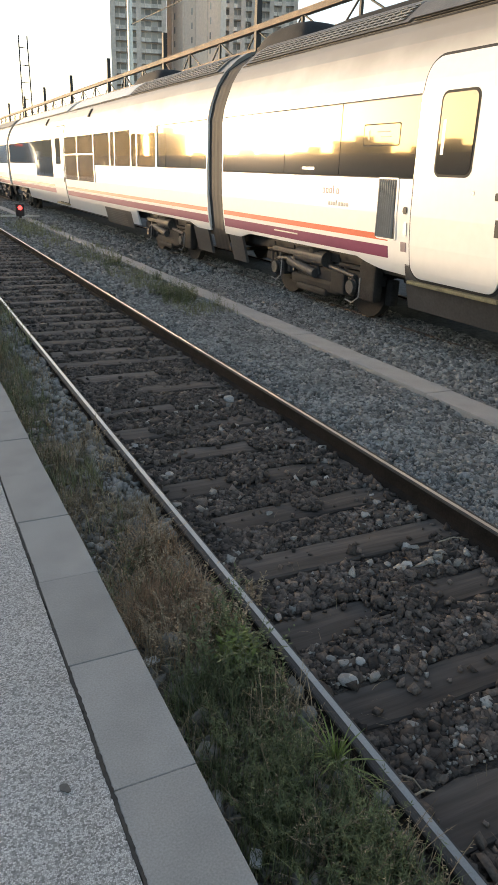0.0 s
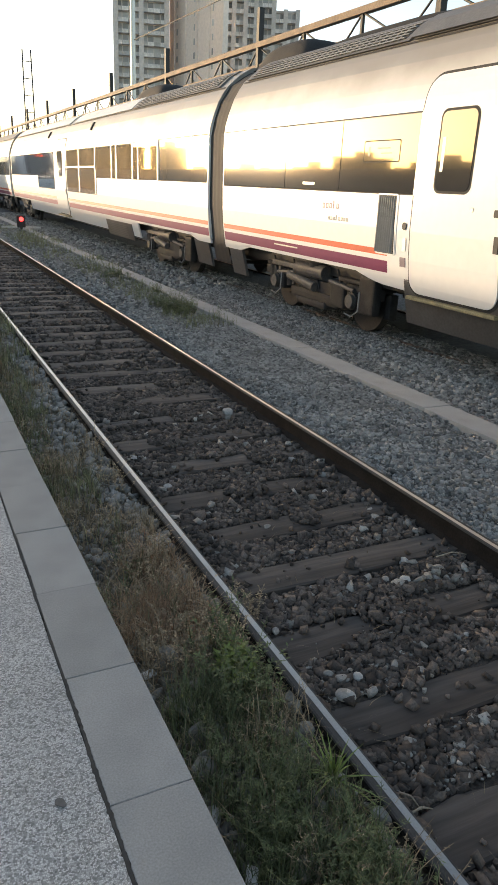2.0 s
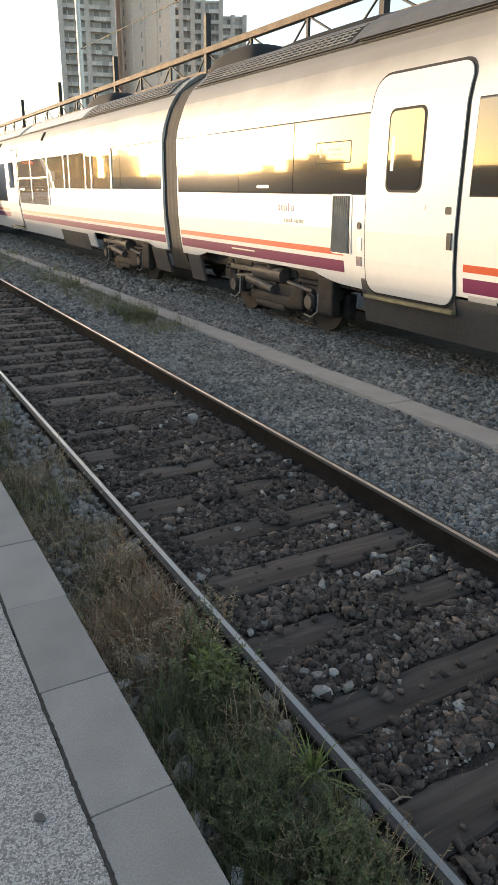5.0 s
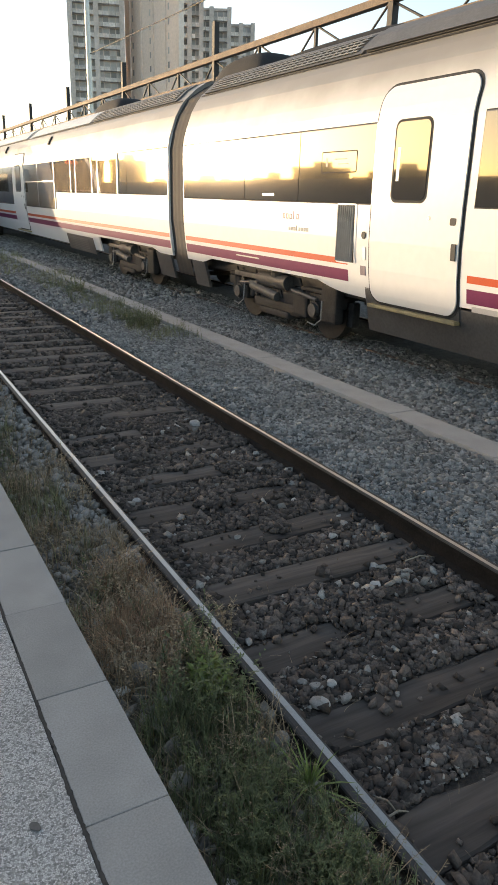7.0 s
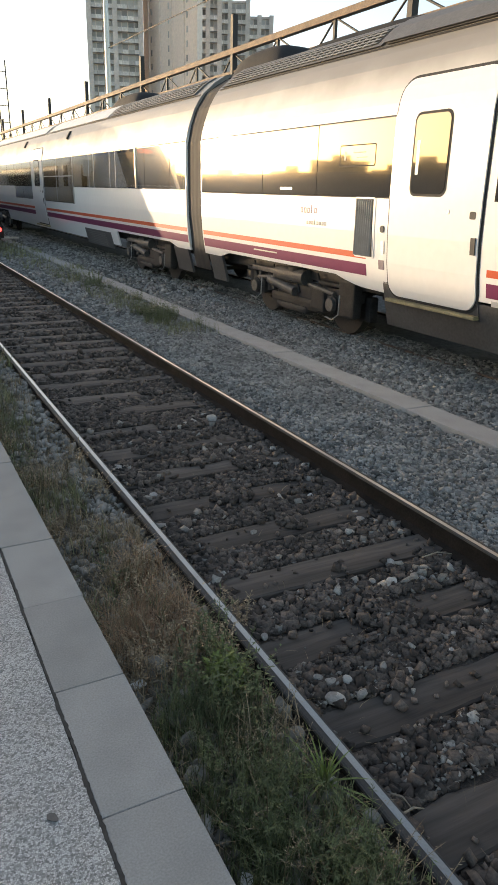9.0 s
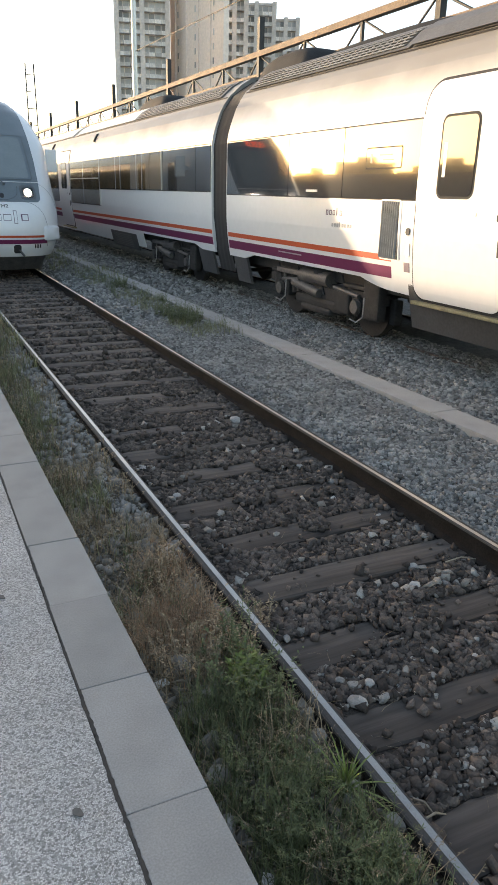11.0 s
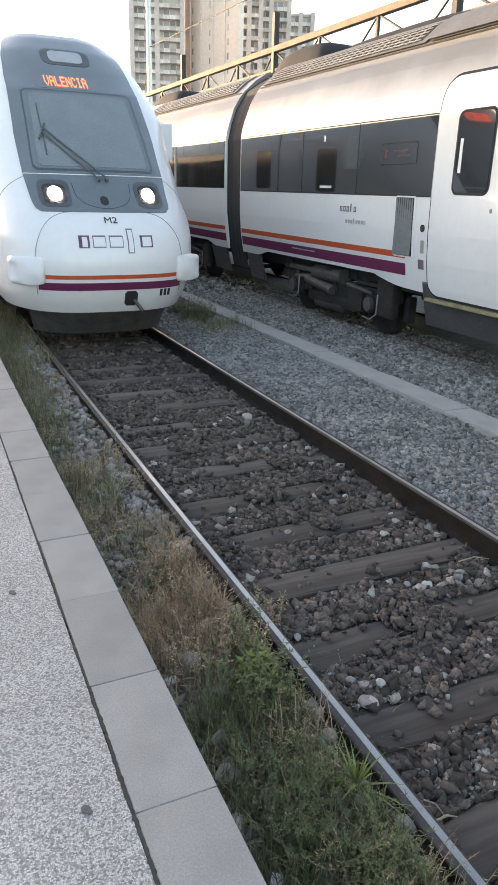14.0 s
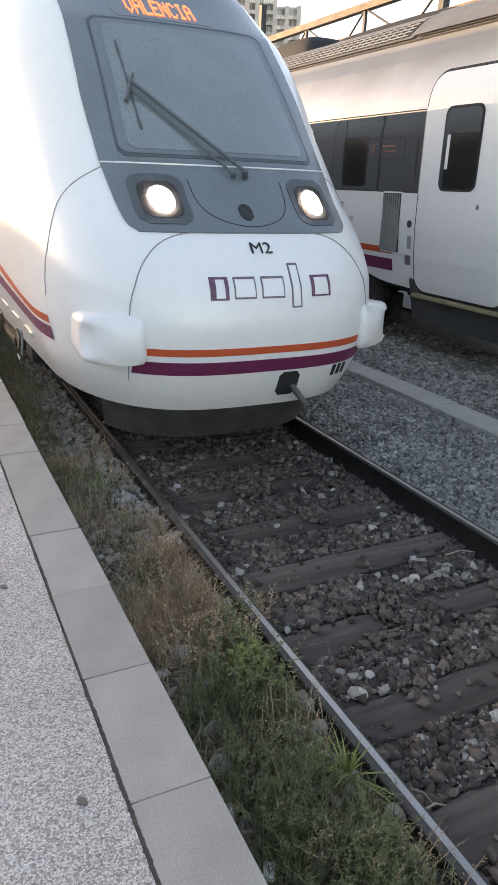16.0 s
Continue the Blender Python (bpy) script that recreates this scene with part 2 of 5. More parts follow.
def aggregate():
    """Washed concrete: pale and dark stone chips in grey cement."""
    m = bpy.data.materials.new("exposed_aggregate")
    m.use_nodes = True
    t = m.node_tree
    b = t.nodes["Principled BSDF"]
    co = t.nodes.new("ShaderNodeTexCoord")
    cells = t.nodes.new("ShaderNodeTexVoronoi")
    cells.inputs["Scale"].default_value = 185
    edge = t.nodes.new("ShaderNodeTexVoronoi")
    edge.feature = "DISTANCE_TO_EDGE"
    edge.inputs["Scale"].default_value = 185
    wear = t.nodes.new("ShaderNodeTexNoise")
    wear.inputs["Scale"].default_value, wear.inputs["Detail"].default_value = 1.7, 6
    for n in (cells, edge, wear):
        t.links.new(co.outputs["Object"], n.inputs["Vector"])
    pick = t.nodes.new("ShaderNodeSeparateColor")
    t.links.new(cells.outputs["Color"], pick.inputs[0])
    ramp = t.nodes.new("ShaderNodeValToRGB")
    e = ramp.color_ramp.elements
    e[0].position, e[0].color = 0.0, (0.24, 0.235, 0.225, 1)
    e[1].position, e[1].color = 1.0, (0.88, 0.87, 0.84, 1)
    mid = ramp.color_ramp.elements.new(0.35)
    mid.color = (0.50, 0.49, 0.47, 1)
    mid2 = ramp.color_ramp.elements.new(0.6)
    mid2.color = (0.76, 0.75, 0.73, 1)
    t.links.new(pick.outputs[0], ramp.inputs[0])
    gap = t.nodes.new("ShaderNodeMapRange")
    gap.inputs[1].default_value, gap.inputs[2].default_value = 0.0, 0.12
    t.links.new(edge.outputs["Distance"], gap.inputs[0])
    mix = t.nodes.new("ShaderNodeMix")
    mix.data_type = "RGBA"
    mix.inputs[6].default_value = (0.33, 0.32, 0.30, 1)
    t.links.new(gap.outputs[0], mix.inputs[0])
    t.links.new(ramp.outputs[0], mix.inputs[7])
    soilr = t.nodes.new("ShaderNodeMapRange")
    soilr.inputs[1].default_value, soilr.inputs[2].default_value = 0.3, 0.75
    soilr.inputs[3].default_value, soilr.inputs[4].default_value = 1.08, 0.78
    t.links.new(wear.outputs["Fac"], soilr.inputs[0])
    out = t.nodes.new("ShaderNodeVectorMath")
    out.operation = "SCALE"
    t.links.new(mix.outputs[2], out.inputs[0])
    t.links.new(soilr.outputs[0], out.inputs["Scale"])
    t.links.new(out.outputs[0], b.inputs["Base Color"])
    b.inputs["Roughness"].default_value = 0.75
    bp = t.nodes.new("ShaderNodeBump")
    bp.inputs["Strength"].default_value, bp.inputs["Distance"].default_value = 0.8, 0.004
    t.links.new(gap.outputs[0], bp.inputs["Height"])
    t.links.new(bp.outputs[0], b.inputs["Normal"])
    return m


M["platform"] = aggregate()


def clear_pane():
    m = bpy.data.materials.new("lightly_tinted_pane")
    m.use_nodes = True
    b = m.node_tree.nodes["Principled BSDF"]
    b.inputs["Base Color"].default_value = (0.72, 0.70, 0.66, 1)
    b.inputs["Transmission Weight"].default_value = 1.0
    b.inputs["Roughness"].default_value, b.inputs["IOR"].default_value = 0.02, 1.5
    return m


M["clear"] = clear_pane()


# ---- mesh helpers ----
def mesh_ob(name, verts, faces, material, parent=None, label="", smooth=False):
    me = bpy.data.meshes.new(name)
    me.from_pydata([tuple(v) for v in verts], [], faces)
    me.materials.append(M[material])
    if smooth:
        me.polygons.foreach_set("use_smooth", [True] * len(me.polygons))
    ob = new(name, me)
    if parent:
        ob.parent = parent
    if label:
        tagged(ob, label)
    return ob


def part(name, bm, material, parent, label="", smooth=False):
    me = bpy.data.meshes.new(name)
    bmesh.ops.recalc_face_normals(bm, faces=bm.faces)
    bm.to_mesh(me)
    bm.free()
    me.materials.append(M[material])
    if smooth:
        me.polygons.foreach_set("use_smooth", [True] * len(me.polygons))
    ob = new(name, me)
    ob.parent = parent
    if label:
        tagged(ob, label)
    return ob


def add_box(bm, x0, x1, y0, y1, z0, z1, bevel=0.0):
    r = bmesh.ops.create_cube(bm, size=1.0, matrix=Matrix.LocRotScale(((x0 + x1) / 2, (y0 + y1) / 2, (z0 + z1) / 2), None, (abs(x1 - x0), abs(y1 - y0), abs(z1 - z0))))
    if bevel:
        edges = list({e for v in r["verts"] for e in v.link_edges})
        bmesh.ops.bevel(bm, geom=edges, offset=bevel, segments=2, affect="EDGES", profile=0.6)
    return bm


def box(x0, x1, y0, y1, z0, z1, bevel=0.0):
    return add_box(bmesh.new(), x0, x1, y0, y1, z0, z1, bevel)


def add_rod(bm, a, b, r, seg=8, r2=None):
    a, b = Vector(a), Vector(b)
    d = b - a
    m = Matrix.Translation((a + b) / 2) @ d.to_track_quat("Z", "Y").to_matrix().to_4x4()
    bmesh.ops.create_cone(bm, cap_ends=True, segments=seg, radius1=r, radius2=r if r2 is None else r2, depth=d.length, matrix=m)
    return bm


def rod(a, b, r, seg=8, r2=None):
    return add_rod(bmesh.new(), a, b, r, seg, r2)


def empty(name, m=Matrix()):
    ob = new(name)
    ob.matrix_world = m
    ob.empty_display_size = 0.2
    return ob


def sweep(name, section, ys, material, parent=None, smooth=False, label=""):
    """A closed section (x, z) drawn along y."""
    n = len(section)
    verts = [(x, y, z) for y in ys for x, z in section]
    faces = [(k * n + i, k * n + (i + 1) % n, (k + 1) * n + (i + 1) % n, (k + 1) * n + i) for k in range(len(ys) - 1) for i in range(n)]
    faces += [tuple(range(n))[::-1], tuple(range((len(ys) - 1) * n, len(ys) * n))]
    return mesh_ob(name, verts, faces, material, parent, label, smooth)


# ---- ground, tracks and platform ----
RAIL_A, RAIL_B = 0.0, 1.74            # rail centres of the near track; the heads' tops are at z = 0
TRACK2 = 5.90                         # middle of the second track
TRAIN_X = 0.87                        # middle of the near track


def rail_section(x):
    half = [(0.075, -0.16), (0.075, -0.148), (0.012, -0.128), (0.0085, -0.05), (0.034, -0.04), (0.036, -0.014)]
    return [(x + a, z) for a, z in half] + [(x - a, z) for a, z in reversed(half)]


def head_section(x):
    return [(x + 0.036, -0.0145), (x + 0.034, -0.004), (x + 0.026, 0.0), (x - 0.026, 0.0), (x - 0.034, -0.004), (x - 0.036, -0.0145)]


def band_section(x, inner):
    """The narrow strip that the wheels keep bright."""
    a, b = min(x + inner * 0.022, x - inner * 0.006), max(x + inner * 0.022, x - inner * 0.006)
    return [(a, -0.004), (b, -0.004), (b, 0.0012), (a, 0.0012)]


def sheet(name, x0, x1, y0, y1, nx, ny, height, material):
    xs, ys = np.linspace(x0, x1, nx + 1), np.linspace(y0, y1, ny + 1)
    verts = [(x, y, height(x, y)) for y in ys for x in xs]
    w = nx + 1
    faces = [(j * w + i, j * w + i + 1, (j + 1) * w + i + 1, (j + 1) * w + i) for j in range(ny) for i in range(nx)]
    return mesh_ob(name, verts, faces, material, smooth=True)


def nz(x, y, s):
    return noise.noise(Vector((x * s, y * s, 3.7)))


ground = tagged(mesh_ob("ground", [(-1500, -1500, -0.45), (1500, -1500, -0.45), (1500, 2500, -0.45), (-1500, 2500, -0.45)], [(0, 1, 2, 3)], "far_ground"), "dusty flat ground round the station", "ground", kind="structure")


def bed_height(x, y):
    """The ballast and soil surface between the platform and the far side of the second track."""
    if x < 0.0:
        h = -0.125 + 0.045 * min(1.0, max(0.0, (x + 0.30) / 0.2))
    elif x < 1.95:
        h = -0.165
    elif x < 3.35:
        h = -0.165 + 0.08 * min(1, (x - 1.95) / 0.35)
    else:
        h = -0.085 + 0.05 * min(1, max(0, x - 3.6))
    return h + 0.018 * nz(x, y, 3.1) + 0.012 * nz(x, y, 9.0)


soil = tagged(sheet("soil_strip", -0.72, -0.08, -8, 60, 10, 420, bed_height, "soil"), "dark gritty soil strip below the platform edge", "soil", kind="structure")
bed1 = tagged(sheet("track_bed", -0.08, 1.95, -8, 90, 26, 460, bed_height, "bed_old"), "oily dark track bed of the near track", "track bed", kind="structure")
bed2 = tagged(sheet("ballast_bed", 1.95, 9.5, -12, 120, 40, 420, bed_height, "ballast_bed"), "grey ballast bed of the second track", "track bed", kind="structure")

track = tagged(empty("near_track", pose(0, 0, 0)), "rusty rails on weathered wooden sleepers in oily ballast", "railway track", kind="structure")
for x in (RAIL_A, RAIL_B):
    r = sweep("rail", rail_section(x), [-8, 2, 10, 30, 160], "rail_side", track, label="rusty steel rail with a bright head")
    sweep("rail_head", head_section(x), [-8, 2, 10, 30, 160], "rail_worn", r)
    sweep("running_band", band_section(x, 1 if x == RAIL_A else -1), [-8, 2, 10, 30, 160], "rail_head", r, label="polished running surface")
track2 = tagged(empty("second_track", pose(0, 0, 0)), "rusty rails of the second track, on grey ballast", "railway track", kind="structure")
for x in (TRACK2 - 0.87, TRACK2 + 0.87):
    r = sweep("rail", rail_section(x), [-12, 2, 10, 30, 160], "rail_side", track2)
    sweep("rail_head", head_section(x), [-12, 2, 10, 30, 160], "rail_dull", r)

rs = random.Random(4)


def sleeper_mesh(k):
    rnd = random.Random(k)
    bm = bmesh.new()
    add_box(bm, -1.3, 1.3, -0.12, 0.12, -0.16, 0.0)
    long_edges = [e for e in bm.edges if abs((e.verts[0].co - e.verts[1].co).x) > 1]
    bmesh.ops.subdivide_edges(bm, edges=long_edges, cuts=12, use_grid_fill=True)
    for v in bm.verts:
        v.co.y += rnd.uniform(-0.012, 0.012)
        v.co.z += rnd.uniform(-0.006, 0.006)
    bmesh.ops.bevel(bm, geom=[e for e in bm.edges if e.calc_face_angle(0) > 0.8], offset=0.01, segments=1, affect="EDGES")
    me = bpy.data.meshes.new("sleeper")
    bm.to_mesh(me)
    bm.free()
    me.materials.append(M["sleeper"])
    return me


SLEEPERS = [sleeper_mesh(k) for k in range(5)]
for k in range(-17, 70):
    ob = new("sleeper", SLEEPERS[k % 5])
    ob.parent = track
    ob.matrix_basis = pose(TRAIN_X + rs.uniform(-0.04, 0.04), 3.145 + 0.592 * k + rs.uniform(-0.02, 0.02), -0.142 + rs.uniform(-0.008, 0.006), rs.uniform(-1, 1), rs.uniform(-0.3, 0.3), rs.uniform(-1.0, 1.0))

# platform: a body, a field of washed aggregate and a row of edge slabs with a dark joint behind them
PZ, EDGE, INNER = 0.345, -0.735, -0.99
platform = tagged(empty("platform", pose(0, 0, 0)), "low station platform with exposed aggregate and concrete edge slabs", "platform", kind="structure")
part("retaining_wall", box(EDGE - 0.5, EDGE - 0.035, -8, 150, -0.5, PZ - 0.10), "beam", platform, "stained concrete platform wall")
part("paving", box(-9.0, INNER - 0.005, -8, 150, -0.5, PZ - 0.003), "platform", platform, "pale exposed-aggregate paving")
part("slab_mortar", box(INNER + 0.02, EDGE - 0.012, -7.9, 70, PZ - 0.09, PZ - 0.0022), "mortar", platform, "worn mortar in the slab joints")


def ragged_joint():
    """The dark joint between paving and slabs, with crumbled edges."""
    g = np.random.default_rng(17)
    ys = np.concatenate([np.arange(-8, 1.5, 0.5), np.arange(1.5, 9, 0.012), np.arange(9, 30, 0.08), np.arange(30, 150.5, 4)])
    n = len(ys)
    wander = np.interp(ys, np.arange(-8, 152, 0.16), g.normal(0, 0.0022, 1000))
    left, right = INNER - 0.004 + wander + g.normal(0, 0.0016, n), INNER + 0.0065 + wander * 0.6 + g.normal(0, 0.0014, n)
    verts, faces = [], []
    for y, a, b in zip(ys, left, right):
        verts += [(a, y, PZ - 0.02), (a, y, PZ - 0.0018), (b, y, PZ + 0.0004), (b, y, PZ - 0.02)]
    for k in range(n - 1):
        faces += [(4 * k + i, 4 * k + i + 1, 4 * k + i + 5, 4 * k + i + 4) for i in range(3)]
    mesh_ob("joint_filler", verts, faces, "joint", platform, "crumbling dark joint filler")


ragged_joint()
slab_me = None
for k in range(-18, 130):
    y0 = 2.705 + 0.5815 * k
    if slab_me is None:
        bm = box(INNER + 0.005, EDGE, 0.0018, 0.5797, -0.10, 0.0, 0.003)
        slab_me = bpy.data.meshes.new("edge_slab")
        bm.to_mesh(slab_me)
        bm.free()
        slab_me.materials.append(M["slab"])
    ob = new("edge_slab", slab_me)
    ob.parent = platform
    ob.matrix_basis = pose(rs.uniform(-0.003, 0.003), y0, PZ + rs.uniform(-0.002, 0.002), 0, 0, 0)

# low concrete cable duct between the tracks
duct = tagged(empty("cable_duct", pose(0, 0, 0)), "low pale concrete cable duct between the tracks", "cable duct", kind="structure")
for k in range(-7, 40):
    y0 = 1.4 * k + 0.9
    x0 = 3.245
    w = 0.335
    bm = box(0, w, 0.003, 1.397, -0.25, 0.0, 0.012)
    ob = part("duct_cover", bm, "beam", duct)
    ob.matrix_basis = pose(x0 + rs.uniform(-0.006, 0.006), y0, -0.02 + rs.uniform(-0.004, 0.004), 0, 0, rs.uniform(-0.25, 0.25))


# ---- trains ----
HALF = [(0.38, 1.23), (0.89, 1.36), (1.2, 1.41), (1.55, 1.44), (2.0, 1.45), (2.9, 1.45), (3.06, 1.425), (3.22, 1.38), (3.51, 1.27), (3.68, 1.17), (3.81, 1.07), (4.03, 0.82), (4.16, 0.6), (4.24, 0.3), (4.26, 0.0)]


def half(z):
    """Half the width of a car body at height z."""
    return float(np.interp(z, [a for a, _ in HALF], [b for _, b in HALF]))


def body_section(z0):
    zs = [z0] + [z for z, _ in HALF if z > z0 + 0.02]
    right = [(half(z), z) for z in zs]
    return right + [(-x, z) for x, z in reversed(right[:-1])]


def side_panel(name, y0, y1, z0, z1, off, material, parent, side=-1, r=0.0, thick=0.02, label="", skew=0.0):
    """A plate that follows the side of a car, with rounded corners of radius r, standing off metres proud."""
    zs = {z0, z1} | {z for z, _ in HALF if z0 < z < z1}
    if r:
        for a in range(0, 91, 15):
            s = r * (1 - math.cos(radians(a)))
            zs |= {z0 + s, z1 - s}
    zs = sorted(zs)
    rows = []
    for z in zs:
        d = min(z - z0, z1 - z)
        inset = r - math.sqrt(max(0.0, r * r - (r - d) ** 2)) if r and d < r else 0.0
        sk = skew * (z - z0)
        rows.append((z, y0 + inset + sk, y1 - inset))
    verts, faces = [], []
    for z, a, b in rows:
        x, xb = side * (half(z) + off), side * (half(z) + off - thick)
        verts += [(x, a, z), (x, b, z), (xb, b, z), (xb, a, z)]
    n = len(rows)
    for k in range(n - 1):
        for i in range(4):
            j = (i + 1) % 4
            faces.append((4 * k + i, 4 * k + j, 4 * k + 4 + j, 4 * k + 4 + i))
    faces += [(3, 2, 1, 0), (4 * n - 4, 4 * n - 3, 4 * n - 2, 4 * n - 1)]
    bm = bmesh.new()
    vs = [bm.verts.new(v) for v in verts]
    for f in faces:
        bm.faces.new([vs[i] for i in f])
    bmesh.ops.remove_doubles(bm, verts=bm.verts, dist=1e-5)
    return part(name, bm, material, parent, label)


def curved_skirt(y0, y1, bottom, z1, parent, side):
    """A white plate under the body whose lower edge follows the wheel arch."""
    verts, faces, n = [], [], 24
    for i in range(n + 1):
        y = y0 + (y1 - y0) * i / n
        for z, off in ((bottom(y), 0.0), (z1, 0.0), (z1, -0.04), (bottom(y), -0.04)):
            verts.append((side * (half(z) + off), y, z))
    for i in range(n):
        for k in range(4):
            faces.append((4 * i + k, 4 * i + (k + 1) % 4, 4 * i + 4 + (k + 1) % 4, 4 * i + 4 + k))
    faces += [(3, 2, 1, 0), (4 * n, 4 * n + 1, 4 * n + 2, 4 * n + 3)]
    bm = bmesh.new()
    vs = [bm.verts.new(v) for v in verts]
    for f in faces:
        bm.faces.new([vs[q] for q in f])
    return part("white_skirt", bm, "white", parent)


def roof_fairing(y0, y1, parent, louvred=True, paint="roofgrey"):
    """Dark fairings along the roof's edges, with slatted shrouds."""
    for side in (-1, 1):
        side_panel("roof_fairing", y0, y1, 3.82, 4.16, 0.05, paint, parent, side, thick=0.06, label="pale painted roof fairing" if paint == "white_dull" else "grey roof fairing")
        if louvred:
            side_panel("grille_back", y0 + 0.12, y1 - 0.17, 3.862, 4.115, 0.054, "dark", parent, side, thick=0.01, label="dark mesh behind the roof lattice")
            for k in range(5):
                z = 3.87 + 0.05 * k
                side_panel("roof_slat", y0 + 0.15, y1 - 0.2, z, z + 0.018, 0.078, "lattice", parent, side, thick=0.02)
            if side < 0:
                for k in range(int((y1 - y0 - 1) / 0.16)):
                    side_panel("roof_rib", y0 + 0.26 + 0.16 * k, y0 + 0.29 + 0.16 * k, 3.86, 4.10, 0.070, "lattice", parent, side, thick=0.015)


def roof_hump(parent, y0, y1, top):
    """A dark cover over roof equipment, domed along and across the car."""
    verts, faces, nx, ny = [], [], 10, 12
    for j in range(ny + 1):
        v = 2 * j / ny - 1
        for i in range(nx + 1):
            u = 2 * i / nx - 1
            z = 4.1 + (top - 4.1) * (1 - v ** 4) ** 0.7 * (1 - u ** 4) ** 0.6
            verts.append((0.6 * u, y0 + (y1 - y0) * j / ny, z))
    for j in range(ny):
        for i in range(nx):
            k = j * (nx + 1) + i
            faces.append((k, k + 1, k + nx + 2, k + nx + 1))
    mesh_ob("roof_hump", verts, faces, "slate", parent, "dark domed cover over the roof equipment", smooth=True)


def bogie(parent, yc, z0=0.0):
    """A motor bogie: frame, two wheelsets, axle boxes, springs, dampers."""
    b = empty("bogie")
    b.parent = parent
    b.matrix_basis = pose(0, yc, z0)
    for s in (-1, 1):
        bm = bmesh.new()
        add_box(bm, s * 1.02, s * 1.16, -1.75, 1.75, 0.52, 0.68, 0.03)
        add_box(bm, s * 1.0, s * 1.18, -0.55, 0.55, 0.40, 0.62, 0.04)
        part("bogie_frame", bm, "bogie", b, "grimy welded bogie frame")
        for ya in (-1.2, 1.2):
            bm = bmesh.new()
            add_rod(bm, (s * 0.80, ya, 0.45), (s * 0.93, ya, 0.45), 0.45, 28)
            add_rod(bm, (s * 0.93, ya, 0.45), (s * 1.0, ya, 0.45), 0.22, 18)
            part("wheel", bm, "bogie", b, "dark steel wheel")
            bm = bmesh.new()
            add_rod(bm, (s * 1.0, ya, 0.45), (s * 1.24, ya, 0.45), 0.13, 16)
            add_box(bm, s * 1.03, s * 1.2, ya - 0.2, ya + 0.2, 0.33, 0.57, 0.03)
            part("axle_box", bm, "bogie", b)
            part("coil_spring", rod((s * 1.1, ya - 0.32, 0.4), (s * 1.1, ya - 0.32, 0.72), 0.08, 12), "bogie", b)
            part("coil_spring", rod((s * 1.1, ya + 0.32, 0.4), (s * 1.1, ya + 0.32, 0.72), 0.08, 12), "bogie", b)
        bm = bmesh.new()
        add_box(bm, s * 0.98, s * 1.20, -0.75, 0.75, 0.24, 0.44, 0.07)
        add_box(bm, s * 1.02, s * 1.23, -0.45, 0.5, 0.18, 0.30, 0.05)
        part("motor_casing", bm, "bogie", b, "grimy rounded motor casing")
        part("air_tank", rod((s * 1.16, -0.35, 0.74), (s * 1.16, 0.55, 0.74), 0.12, 18), "bogie_pale", b, "dusty grey air tank")
        for ya in (-1.2, 1.2):
            part("axle_cap", rod((s * 1.24, ya, 0.45), (s * 1.29, ya, 0.45), 0.10, 18), "bogie_pale", b)
            part("link_arm", rod((s * 1.20, ya, 0.60), (s * 1.22, ya * 0.45, 0.66), 0.035, 8), "bogie_pale", b)
            bm = bmesh.new()
            pts = [(s * 1.27, ya - 0.24, 0.62), (s * 1.29, ya - 0.26, 0.34), (s * 1.29, ya - 0.10, 0.24), (s * 1.29, ya + 0.08, 0.26)]
            for p, q in zip(pts, pts[1:]):
                add_rod(bm, p, q, 0.011, 6)
            part("cable_loop", bm, "lattice", b, "pale looped cable")
            part("spring_cap", box(s * 1.02, s * 1.22, ya - 0.42, ya + 0.42, 0.70, 0.76, 0.02), "bogie", b)
            part("brake_shoe", box(s * 0.84, s * 0.98, ya - 0.62, ya - 0.48, 0.25, 0.62, 0.03), "bogie", b)
        part("damper", rod((s * 1.22, -0.1, 0.50), (s * 1.22, 0.75, 0.60), 0.075, 14), "bogie_pale", b, "grey yaw damper")
        part("air_bag", rod((s * 1.0, 0, 0.66), (s * 1.0, 0, 0.88), 0.26, 18), "rubber", b)
        bm = bmesh.new()
        add_box(bm, s * 1.14, s * 1.26, 0.45, 1.35, 0.72, 0.80, 0.01)
        add_box(bm, s * 1.18, s * 1.22, 0.6, 0.66, 0.45, 0.74)
        add_box(bm, s * 1.18, s * 1.22, 1.1, 1.16, 0.45, 0.74)
        part("step_bracket", bm, "bogie_pale", b)
        for k in range(5):
            part("hose", rod((s * 1.2, -1.6 + 0.7 * k, 0.5), (s * 1.16, -1.35 + 0.7 * k, 0.85), 0.018, 6), "rubber", b)
        part("equipment_box", box(s * 1.08, s * 1.24, -1.75, -1.35, 0.30, 0.85, 0.04), "bogie", b)
        part("brake_unit", box(s * 1.05, s * 1.22, -0.95, -0.55, 0.28, 0.66, 0.05), "bogie", b)
    return b


def stripes(y0, y1, parent, sides=(-1, 1)):
    for s in sides:
        side_panel("orange_stripe", y0, y1, 1.205, 1.285, 0.003, "orange", parent, s, thick=0.006)
        side_panel("purple_stripe", y0, y1, 0.985, 1.14, 0.003, "purple", parent, s, thick=0.006)


